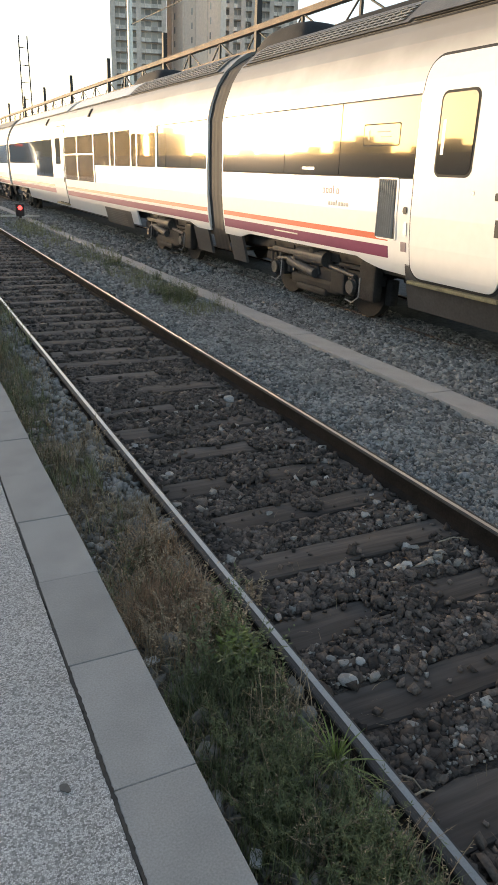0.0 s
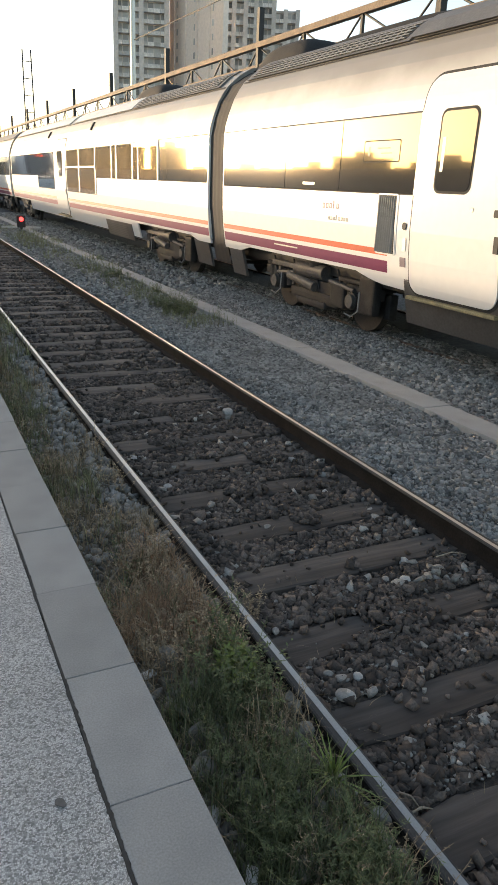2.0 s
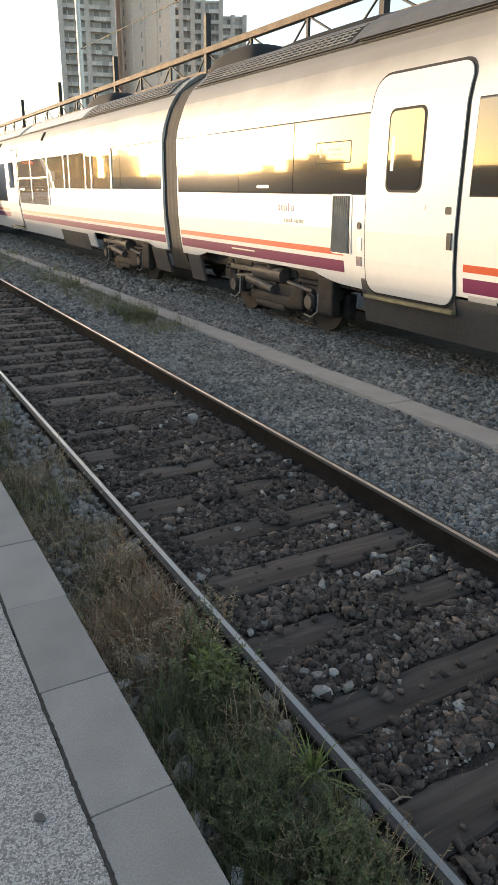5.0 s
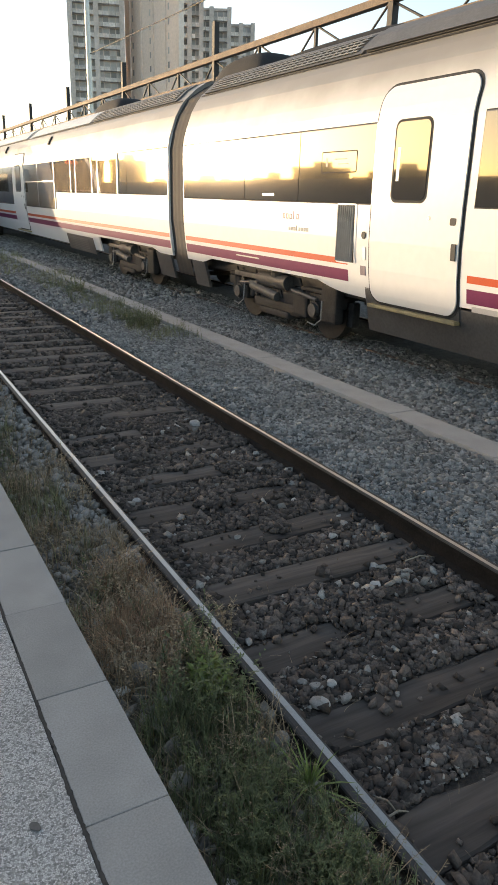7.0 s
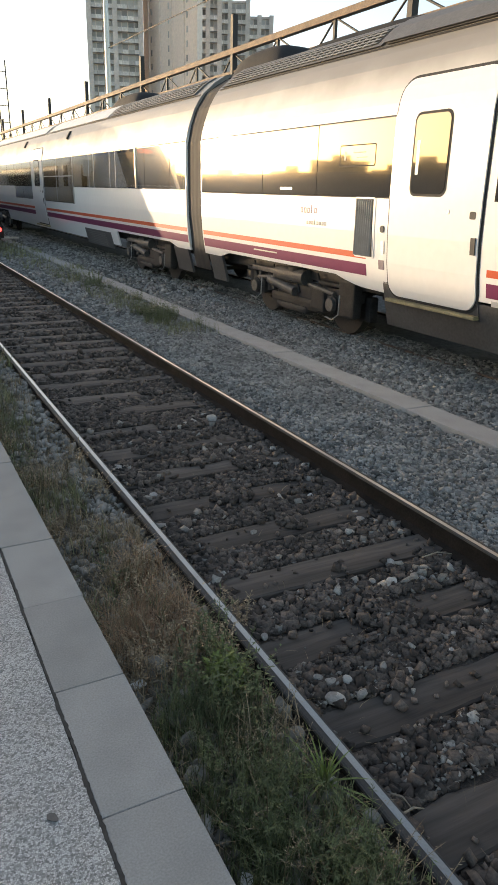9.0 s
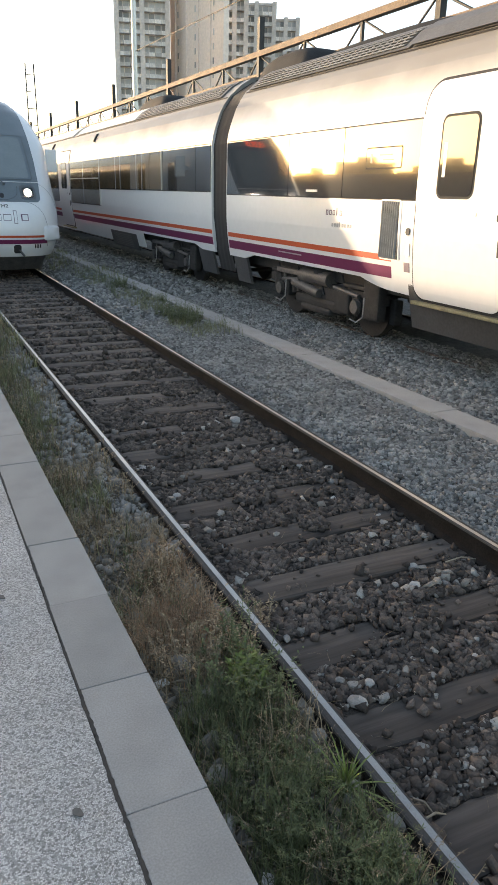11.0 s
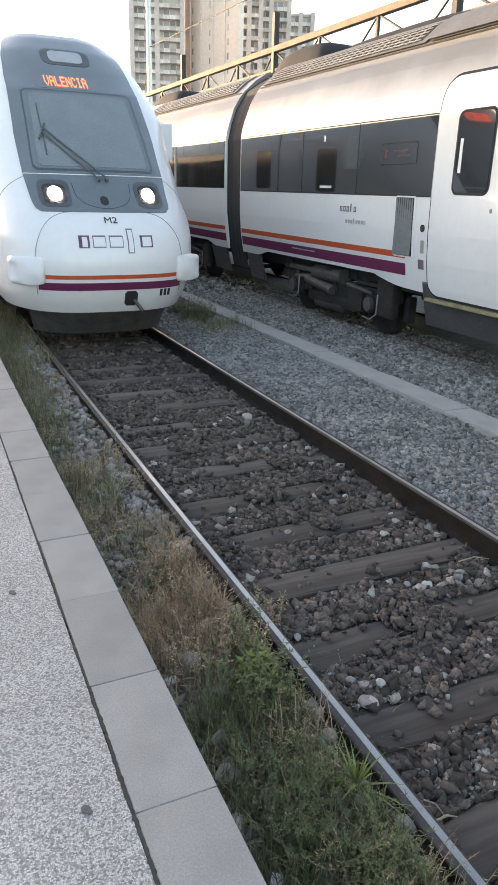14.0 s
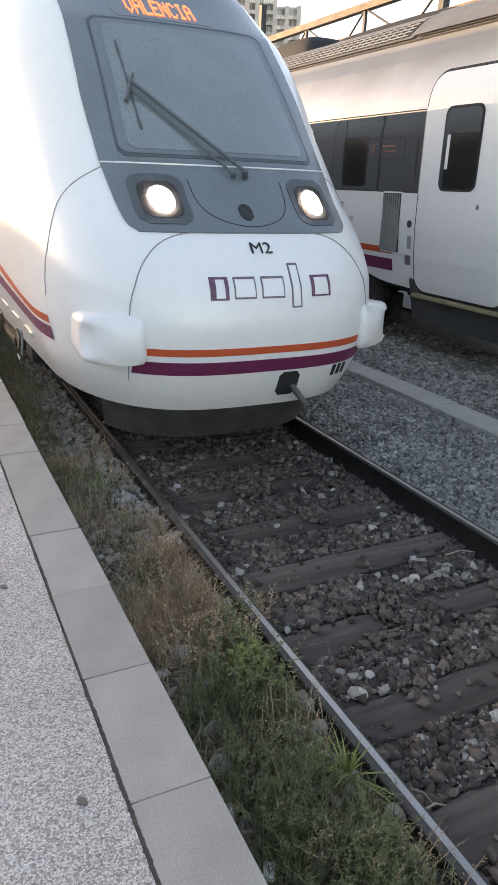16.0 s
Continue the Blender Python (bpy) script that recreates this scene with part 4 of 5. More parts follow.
    # nose door, stripes, lower edge
    arch = [(-0.93, 0.70), (-0.95, 1.0), (-0.92, 1.30), (-0.80, 1.54), (-0.60, 1.67), (-0.3, 1.70), (0, 1.705), (0.3, 1.70), (0.60, 1.67), (0.80, 1.54), (0.92, 1.30), (0.95, 1.0), (0.93, 0.70)]
    nose_line("nose_seam", arch, 0.0045, "seam", t, 0.001)
    nose_patch("orange_stripe", lambda z: (-0.925, 0.925), 0.905, 0.955, 0.004, "orange", t, 24, 2, 0.008)
    nose_patch("purple_stripe", lambda z: (-0.92, 0.92), 0.765, 0.86, 0.004, "purple", t, 24, 2, 0.008)
    nose_patch("coupler_opening", rounded(0.085, 0.55, 0.745, 0.03, 0.20), 0.55, 0.745, 0.006, "dark", t, 4, 6, label="dark coupler opening")
    part("coupler_pin", rod(on(0.17, 0.70, -0.1), on(0.33, 0.55, 0.12), 0.024, 10), "bogie_pale", t, "steel coupler arm")
    nose_patch("snow_plough", lambda z: (-1.02 - 0.2 * (z - 0.4), 1.02 + 0.2 * (z - 0.4)), 0.09, 0.49, -0.06, "bogie_pale", t, 20, 5, 0.05, "dark grimy snow plough")
    # buffer pods at both corners
    for s in (-1, 1):
        bm = bmesh.new()
        add_box(bm, s * 0.84, s * 1.25, -0.60, 0.70, 0.83, 1.17)
        bmesh.ops.subdivide_edges(bm, edges=bm.edges[:], cuts=3, use_grid_fill=True)
        for v in bm.verts:
            k = max(0.0, (v.co.y + 0.60) / 1.30)
            out_ = max(0.0, (abs(v.co.x) - 0.84) / 0.41)
            v.co.y += 0.22 * out_ ** 2 * (1 - k)
            v.co.z = 1.0 + (v.co.z - 1.0) * (1 - 0.75 * k ** 1.6)
            v.co.x = s * (abs(v.co.x) - 0.05 * k * out_)
        sharp = [e for e in bm.edges if e.is_manifold and e.calc_face_angle(0) > 0.9]
        bmesh.ops.bevel(bm, geom=sharp, offset=0.06, segments=3, affect="EDGES", profile=0.5)
        part("buffer_pod", bm, "white", t, "white buffer fairing", smooth=True)
        # stripes sweep down the flank to the pod
        for nm, zb, zf, hgt, mt in (("orange_stripe", 1.205, 0.99, 0.08, "orange"), ("purple_stripe", 0.985, 0.86, 0.14, "purple")):
            verts, faces = [], []
            steps = 30
            for i in range(steps + 1):
                y = 0.3 + (5.18 - 0.3) * i / steps
                k = min(1.0, i / steps / 0.75)
                e_ = k * k * (3 - 2 * k)
                z0 = zf + (zb - zf) * e_
                hh = hgt * (0.75 + 0.25 * e_)
                for z in (z0, z0 + hh):
                    verts.append((s * (flank_x(y, z) + 0.004), y, z))
                    verts.append((s * (flank_x(y, z) - 0.010), y, z))
            for i in range(steps):
                a = 4 * i
                faces += [(a, a + 2, a + 6, a + 4), (a + 1, a + 5, a + 7, a + 3), (a, a + 4, a + 5, a + 1), (a + 2, a + 3, a + 7, a + 6)]
            mesh_ob(nm, verts, faces, mt, t)
        for k in range(5):
            y = 1.2 + 0.75 * k
            x = s * (flank_x(y, 0.72) + 0.004)
            part("flank_step", box(x - 0.012, x + 0.012, y, y + 0.4, 0.70, 0.735), "silver", t)
        side_panel("cab_window", 3.6, 4.4, 2.0, 2.85, 0.008, "glass", t, s, r=0.10)
        bm = box(min(s * 1.56, s * 1.86), max(s * 1.56, s * 1.86), 2.55, 2.67, 2.42, 3.0, 0.03)
        add_box(bm, min(s * 1.25, s * 1.6), max(s * 1.25, s * 1.6), 2.58, 2.64, 2.62, 2.72)
        part("mirror", bm, "white", t, "white mirror housing")
        for y0 in (8.5, 11.0, 13.5, 16.0, 18.5, 21.0, 23.5):
            side_panel("window_pane", y0, y0 + 2.48, 1.99, 2.91, 0.006, "glass", t, s, thick=0.012)
        for y0 in np.arange(29.5, 64, 2.5):
            side_panel("window_pane", float(y0), float(y0) + 2.48, 1.99, 2.91, 0.006, "glass", t, s, thick=0.012)
        side_panel("door_seal", 6.2, 7.8, 0.80, 3.28, 0.006, "rubber", t, s, r=0.2)
        d = side_panel("door", 6.24, 7.76, 0.84, 3.24, 0.02, "white", t, s, r=0.18, thick=0.03)
        side_panel("window_pane", 6.6, 7.4, 2.04, 2.89, 0.026, "glass", d, s, r=0.08, thick=0.01)
        side_panel("orange_stripe", 5.2, 27.9, 1.205, 1.285, 0.003, "orange", t, s, thick=0.006)
        side_panel("purple_stripe", 5.2, 27.9, 0.985, 1.14, 0.003, "purple", t, s, thick=0.006)
        side_panel("skirt", 5.2, 27.9, 0.40, 0.76, -0.01, "grey", t, s, thick=0.04)
    bogie(t, 3.6)
    bogie(t, 25.0)
    # writing on the front
    def letters(text, size, x, z, off, material, name, lean=40):
        cu = bpy.data.curves.new(name, "FONT")
        cu.body, cu.size, cu.align_x, cu.align_y, cu.extrude = text, size, "CENTER", "CENTER", 0.002
        cu.materials.append(M[material])
        ob = new(name, cu)
        ob.parent = t
        p = on(x, z, off)
        n = nose_normal(x, z)
        ob.matrix_basis = Matrix.Translation(p) @ pose(0, 0, 0, math.degrees(math.acos(max(-1, min(1, n.z)))), 0, 0)
        return ob
    letters("M2", 0.135, 0.0, 1.595, 0.006, "dark", "unit_letters")
    # destination in rows of lit dots, seven high
    dots = {"V": "10001 10001 10001 10001 10001 01010 00100", "A": "01110 10001 10001 11111 10001 10001 10001", "L": "10000 10000 10000 10000 10000 10000 11111", "E": "11111 10000 10000 11110 10000 10000 11111", "N": "10001 11001 10101 10101 10011 10001 10001", "C": "01110 10001 10000 10000 10000 10001 01110", "I": "01110 00100 00100 00100 00100 00100 01110"}
    verts, faces = [], []
    for n_, letter in enumerate("VALENCIA"):
        for r_, line in enumerate(dots[letter].split()):
            for c_, lit in enumerate(line):
                if lit == "1":
                    x, z = -0.385 + 0.0122 * (6 * n_ + c_), 3.388 - 0.0205 * r_
                    k = len(verts)
                    verts += [tuple(on(x + dx, z + dz, off)) for off in (0.021, 0.014) for dx, dz in ((-0.0052, -0.0085), (0.0052, -0.0085), (0.0052, 0.0085), (-0.0052, 0.0085))]
                    faces += [(k, k + 1, k + 2, k + 3), (k, k + 4, k + 5, k + 1), (k + 1, k + 5, k + 6, k + 2), (k + 2, k + 6, k + 7, k + 3), (k + 3, k + 7, k + 4, k)]
    tagged(mesh_ob("display_letters", verts, faces, "led", mask), "orange lit dots that spell VALENCIA", kind="stuff")
    # operator's mark: a row of plain hollow blocks across the nose door
    blocks = [(-0.44, -0.31, 1.28, 1.425, 0.040), (-0.27, -0.11, 1.285, 1.425, 0.009), (-0.065, 0.11, 1.285, 1.425, 0.009), (0.165, 0.245, 1.215, 1.505, 0.012), (0.33, 0.495, 1.285, 1.425, 0.026)]
    for xa, xb, lo, hi, wide in blocks:
        colour = "mark" if wide > 0.02 else "logo"
        for x in (xa, xb - wide * 0.6):
            nose_patch("logo_stroke", lambda z, x=x: (x, x + wide * (1.0 if x == xa else 0.6)), lo, hi, 0.004, colour, t, 2, 4, 0.006)
        for z in (lo, hi - 0.012):
            nose_patch("logo_stroke", lambda z, xa=xa, xb=xb: (xa, xb), z, z + 0.012, 0.0045, colour, t, 4, 2, 0.006)
    for k in range(3):
        nose_patch("number_bar", lambda z, k=k: (0.60 + 0.06 * k, 0.635 + 0.06 * k), 0.66, 0.75, 0.004, "dark", t, 2, 3, 0.006)
    return t


TRAIN = arriving_train()


# ---- structures behind the parked train and the towers ----
def gantry():
    g = tagged(empty("canopy_girder", pose(9.0, 0, 0)), "long rusty lattice girder on dark posts behind the train", "girder", kind="structure")
    y0, y1 = 2.0, 96.0
    part("top_chord", box(-0.09, 0.09, y0, y1, 5.86, 6.01), "rust", g, "rusty angle-iron chord")
    part("bottom_chord", box(-0.05, 0.05, y0, y1, 5.35, 5.42), "rust", g)
    y, k = y0, 0
    while y < y1 - 2:
        part("diagonal", rod((0, y + 0.25, 5.38), (0, y + 1.36, 5.90), 0.026, 6), "dark", g)
        part("diagonal", rod((0, y + 2.05, 5.38), (0, y + 1.36, 5.90), 0.026, 6), "dark", g)
        part("strut", box(-0.035, 0.035, y + 1.32, y + 1.40, 5.42, 5.86), "dark", g)
        y += 2.733
    for k in range(-2, 10):
        yy = 22.45 + 8.23 * k
        part("post", box(-0.08, 0.08, yy - 0.08, yy + 0.08, -0.2, 6.9), "dark", g, "dark steel post")


gantry()


def tower(name, label, az0, az1, dist, top, wall, floors, bays, blind=False, dist2=None, depth=16):
    """A block of flats whose front spans the compass angles az0 to az1 (from +y towards +x)."""
    a, b = radians(az0), radians(az1)
    p0, p1 = Vector((dist * math.sin(a), dist * math.cos(a), 0)), Vector(((dist2 or dist) * math.sin(b), (dist2 or dist) * math.cos(b), 0))
    width = (p1 - p0).length
    d = (p1 - p0).normalized()
    t = tagged(empty(name, Matrix.Translation(p0 + Vector((-1.35, 1.2, 0))) @ pose(0, 0, 0, 0, 0, math.degrees(math.atan2(d.y, d.x)))), label, "building")
    part("wall", box(0, width, 0, depth, -0.4, top), wall, t)
    part("roof", box(-0.3, width + 0.3, -0.3, depth + 0.3, top, top + 0.5), wall, t)
    h = top / floors
    bw = width / bays
    shared = {}
    def piece(nm, key, bm_make, material, x, z):
        if key not in shared:
            bm = bm_make()
            me = bpy.data.meshes.new(nm)
            bm.to_mesh(me)
            bm.free()
            me.materials.append(M[material])
            shared[key] = me
        ob = new(nm, shared[key])
        ob.parent = t
        ob.matrix_basis = pose(x, 0, z)
    for f in range(max(0, int(floors * 0.18)), floors):
        for k in range(bays):
            x, z = k * bw, f * h
            if blind:
                if k % 3 == 1:
                    piece("window", "w", lambda: box(bw * 0.38, bw * 0.56, -0.06, 0.1, h * 0.3, h * 0.75), "pane", x, z)
            else:
                piece("window", "w", lambda: box(bw * 0.08, bw * 0.92, -0.05, 0.1, h * 0.36, h * 0.92), "pane", x, z)
                piece("balcony", "b", lambda: box(bw * 0.04, bw * 0.96, -1.1, 0.05, 0.0, h * 0.36), "balcony", x, z)
    if blind:
        for k in range(1, bays, 2):
            part("pier", box(k * bw - 0.2, k * bw + 0.2, -0.25, 0.05, -0.4, top), wall, t)
    else:
        for k in (0, bays // 2, bays):
            part("pier", box(k * bw - 0.5, k * bw + 0.5, -1.3, 0.05, -0.4, top + 0.6), wall, t)
    return t


tower("apartment_tower", "tall grey apartment tower with stacked balconies", 15.75, 19.3, 165, 46, "greywall", 23, 8)
tower("apartment_slab", "tall beige windowless end of an apartment slab", 19.5, 23.3, 170, 50, "beige", 20, 9, blind=True, dist2=152, depth=1.2)
tower("apartment_tower", "grey apartment tower with dark balconies", 23.25, 24.9, 172, 47, "greywall", 22, 4)
tower("apartment_tower", "stepped grey apartment tower with pale balconies", 24.8, 26.9, 185, 42.5, "greywall", 20, 5)
tower("apartment_tower", "lower grey apartment tower with pale balconies", 26.9, 28.6, 190, 40.5, "greywall", 19, 4)

# skyline across the tracks, which the parked train's windows mirror
rk = random.Random(11)
for k in range(52):
    azk = -84 + k * 2.6 + rk.uniform(-0.8, 0.8)
    if azk > 13:
        continue
    if -28 < azk < -19:
        top = rk.uniform(4, 6.5)
    elif azk < -28:
        top = rk.uniform(5.0, 10.5)
    else:
        top = rk.uniform(5, 10)
    dist = rk.uniform(170, 230)
    a = radians(azk)
    w = rk.uniform(7, 15)
    h = tagged(empty("apartment_block", Matrix.Translation((dist * math.sin(a), dist * math.cos(a), 0)) @ pose(0, 0, 0, 0, 0, -azk)), "distant low apartment block across the tracks", "building", "skyline blocks")
    part("wall", box(-w / 2, w / 2, -5, 5, -0.4, top, 0.0), "skyline", h)
    part("roof", box(-w / 2 - 0.3, w / 2 + 0.3, -5.3, 5.3, top, top + 0.4), "skyline", h)
    part("stair_head", box(-w / 5, w / 8, -2, 2, top + 0.4, top + 1.8), "skyline", h)


# unseen wall beyond the platform's far side, added to shade ground and bogies
wall = tagged(empty("boundary_wall", pose(-9.4, 0, 0)), "long plain unseen wall, added to keep the low sun off the tracks", "wall", kind="structure")
part("wall", box(-0.3, 0.0, -30, 140, -0.4, 2.9), "slab", wall)
part("coping", box(-0.36, 0.06, -30, 140, 2.903, 2.97, 0.01), "beam", wall)


def lattice_mast():
    m = tagged(empty("catenary_mast", pose(9.94, 68.0, -0.2)), "slender steel lattice mast beside the tracks", "mast")
    for dx in (-0.42, 0.42):
        part("leg", rod((dx, 0, 0), (dx * 0.8, 0, 11.9), 0.055, 6), "dark", m)
    for k in range(9):
        part("rung", rod((-0.40, 0, 0.8 + 1.28 * k), (0.40, 0, 0.8 + 1.28 * k), 0.035, 6), "dark", m)


lattice_mast()


def pale_pole():
    p = tagged(empty("lamp_pole", pose(16.0, 58.2, -0.4)), "tall pale grey pole behind the girder", "pole")
    part("shaft", rod((0, 0, 0), (0, 0, 22), 0.20, 10, 0.16), "silver", p)
    part("base", rod((0, 0, 0), (0, 0, 0.5), 0.35, 10), "silver", p)


pale_pole()


def dwarf_signal():
    s = tagged(empty("dwarf_signal", pose(3.2, 31.6, -0.12)), "small dark dwarf signal with a lit red lamp", "signal")
    part("post", box(-0.05, 0.05, -0.05, 0.05, 0, 0.25), "dark", s)
    part("head", box(-0.16, 0.16, -0.1, 0.1, 0.16, 0.62, 0.03), "dark", s)
    part("lamp", rod((0, -0.1, 0.48), (0, -0.14, 0.48), 0.085, 12), "red_lamp", s, "lit red lamp")
    part("arm", box(-0.75, -0.16, -0.04, 0.04, 0.13, 0.20), "silver", s)
    part("arm", box(0.16, 0.75, -0.04, 0.04, 0.13, 0.20), "silver", s)


dwarf_signal()

copy_thing(next(o for o in scene.objects if o.name.startswith("lamp_pole")), pose(18.4, 8.0, -0.4))
wire = tagged(empty("overhead_wire", pose(0, 0, 0)), "thin dark overhead wire strung between the pale poles", "wire")
part("strand", rod((16.05, 58.2, 11.75), (18.35, 8.0, 12.1), 0.03, 5), "dark", wire)


# ---- loose stones ----
ICO = bmesh.new()
bmesh.ops.create_icosphere(ICO, subdivisions=1, radius=1.0)
ICO_V = np.array([v.co[:] for v in ICO.verts])
ICO_F = np.array([[v.index for v in f.verts] for f in ICO.faces])
ICO.free()
# an angular shard: a cube's corners, to be pulled about at random
CUBE_V = np.array([(x, y, z) for z in (-1, 1) for y in (-1, 1) for x in (-1, 1)], float) * 0.72
CUBE_F = np.array([(0, 2, 3), (0, 3, 1), (4, 5, 7), (4, 7, 6), (0, 1, 5), (0, 5, 4), (2, 6, 7), (2, 7, 3), (0, 4, 6), (0, 6, 2), (1, 3, 7), (1, 7, 5)])


def quick_mesh(name, verts, faces, material):
    """One mesh from arrays of corners and of triangles."""
    me = bpy.data.meshes.new(name)
    me.vertices.add(len(verts))
    me.vertices.foreach_set("co", np.asarray(verts, np.float32).ravel())
    me.loops.add(faces.size)
    me.loops.foreach_set("vertex_index", faces.ravel().astype(np.int32))
    me.polygons.add(len(faces))
    me.polygons.foreach_set("loop_start", np.arange(0, faces.size, faces.shape[1], dtype=np.int32))
    me.polygons.foreach_set("loop_total", np.full(len(faces), faces.shape[1], dtype=np.int32))
    me.update(calc_edges=True)
    me.validate()
    me.materials.append(M[material])
    return new(name, me)


def stone_field(name, x0, x1, y0, y1, per_m2, size, material, label, seed, keep=None, lift=0.3):
    g = np.random.default_rng(seed)
    n = int((x1 - x0) * (y1 - y0) * per_m2)
    x, y = g.uniform(x0, x1, n), g.uniform(y0, y1, n)
    if keep is not None:
        ok = keep(x, y, g)
        x, y = x[ok], y[ok]
        n = len(x)
    r = size * 0.5 * g.lognormal(0, 0.36, n).clip(0.45, 1.7)
    z = np.array([bed_height(a, b) for a, b in zip(x, y)]) + r * lift
    if keep is cribs:
        z = np.where(off_sleeper(y) < 0.14, np.maximum(z, -0.142 + r * 0.3), z + g.uniform(0, 0.006, n))
    shape = (CUBE_V[None] + g.uniform(-0.30, 0.30, (n, 8, 3))) * g.uniform(0.55, 1.35, (n, 1, 3)) * r[:, None, None]
    shape[:, :, 2] *= 0.72
    a, b = g.uniform(0, 2 * np.pi, n), g.uniform(-1.2, 1.2, n)
    ca, sa, cb, sb = np.cos(a), np.sin(a), np.cos(b), np.sin(b)
    X, Y, Z = shape[..., 0], shape[..., 1], shape[..., 2]
    Y, Z = cb[:, None] * Y - sb[:, None] * Z, sb[:, None] * Y + cb[:, None] * Z
    X, Y = ca[:, None] * X - sa[:, None] * Y, sa[:, None] * X + ca[:, None] * Y
    verts = np.stack([X + x[:, None], Y + y[:, None], Z + z[:, None]], -1).reshape(-1, 3)
    faces = (CUBE_F[None] + (np.arange(n) * 8)[:, None, None]).reshape(-1, 3)
    return tagged(quick_mesh(name, verts, faces, material), label, "ballast", kind="stuff")


def off_sleeper(y):
    """How far along the track a stone lies from the middle of the nearest sleeper."""
    return np.abs((y - 3.145 + 0.296) % 0.592 - 0.296)


# drifts of ballast that bury a stretch of a sleeper: middle x, y and half sizes
SPILLS = [(0.88, 3.76, 0.15, 0.16), (1.58, 3.74, 0.07, 0.14), (0.10, 4.32, 0.12, 0.12), (0.98, 4.96, 0.10, 0.10), (0.12, 4.92, 0.16, 0.12), (0.80, 5.52, 0.16, 0.13), (1.25, 6.1, 0.14, 0.14), (0.30, 6.1, 0.16, 0.12), (1.55, 6.7, 0.14, 0.14), (0.6, 6.7, 0.16, 0.14), (1.1, 7.28, 0.22, 0.15), (0.3, 7.9, 0.18, 0.14), (1.3, 8.5, 0.2, 0.15)]


def cribs(x, y, g):
    """Keeps the stones between the sleepers, with some spilt over their edges and ends in drifts."""
    d = off_sleeper(y)
    rail = (np.abs(x - RAIL_A) > 0.06) & (np.abs(x - RAIL_B) > 0.085)
    drift = 0.5 + 0.3 * np.sin(3.1 * x + 1.7 * y) + 0.25 * np.sin(7.3 * x - 2.9 * y + 1.0) + 0.25 * np.exp(-((y - 8.3) / 1.6) ** 2)
    edge = 0.15 - 0.05 * np.clip(drift, 0, 1) ** 4
    spill = np.zeros(len(x), bool)
    for cx, cy, rx, ry in SPILLS:
        spill |= ((x - cx) / rx) ** 2 + ((y - cy) / ry) ** 2 + g.uniform(-0.3, 0.3, len(x)) < 1
    return rail & (spill | (d > edge) | (g.uniform(0, 1, len(x)) < 0.012 + 0.05 * (drift > 0.9) + 0.08 * ((x > 1.5) | (x < 0.15))))


stone_field("crib_stones", -0.02, 1.72, 0.5, 9.0, 2900, 0.038, "ballast_old", "dark oily ballast stones between the sleepers", 1, cribs, 0.25)
stone_field("crib_stones", -0.02, 1.72, 9.0, 40.0, 520, 0.056, "ballast_old", "dark oily ballast stones between the sleepers", 2, cribs, 0.25)
stone_field("ballast_shoulder", 1.80, 3.25, 1.0, 13.0, 3500, 0.034, "ballast", "clean grey-blue ballast beside the track", 3)
stone_field("ballast_shoulder", 1.80, 3.25, 13.0, 45.0, 500, 0.06, "ballast", "clean grey-blue ballast beside the track", 4)
stone_field("ballast_shoulder", 3.58, 5.6, 4.0, 15.0, 1900, 0.041, "ballast", "clean grey-blue ballast beside the parked train", 5)
stone_field("ballast_shoulder", 3.58, 5.6, 15.0, 45.0, 240, 0.065, "ballast", "clean grey-blue ballast beside the parked train", 6)
stone_field("strip_stones", -0.72, -0.05, 1.5, 14.0, 300, 0.042, "ballast_mid", "grey stones and grit below the platform edge", 7)
stone_field("strip_stones", -0.36, -0.05, 4.7, 12.0, 330, 0.046, "stone_grey", "pale grey stones below the platform edge", 71, lift=0.7)
stone_field("strip_stones", -0.70, -0.10, 1.6, 4.6, 50, 0.042, "stone_grey", "pale grey stones below the platform edge", 72, lift=0.5)
stone_field("strip_stones", -0.70, -0.30, 4.6, 9.5, 45, 0.044, "stone_grey", "pale grey stones below the platform edge", 73, lift=0.7)
stone_field("strip_stones", -0.72, -0.05, 1.5, 6.5, 1500, 0.014, "ballast_mid", "fine grit below the platform edge", 8)
stone_field("crib_stones", 0.05, 1.70, 1.5, 9.0, 22, 0.062, "ballast_old", "larger dark ballast stones between the sleepers", 91, cribs, 0.35)
stone_field("crib_stones", 0.05, 1.70, 1.5, 7.5, 36, 0.044, "ballast_mid", "greyer ballast stones between the sleepers", 97, cribs, 0.5)
stone_field("crib_stones", 0.08, 0.75, 2.6, 3.75, 1700, 0.017, "ballast_mid", "pale fine grit between the sleepers", 93, cribs, 0.9)
stone_field("crib_stones", 1.15, 1.62, 3.9, 5.0, 80, 0.045, "ballast_mid", "grey stones heaped beside the far rail", 98, cribs, 0.6)
stone_field("crib_stones", 0.05, 1.70, 1.5, 6.0, 900, 0.018, "ballast_old", "fine dark grit between the sleepers", 9, cribs)

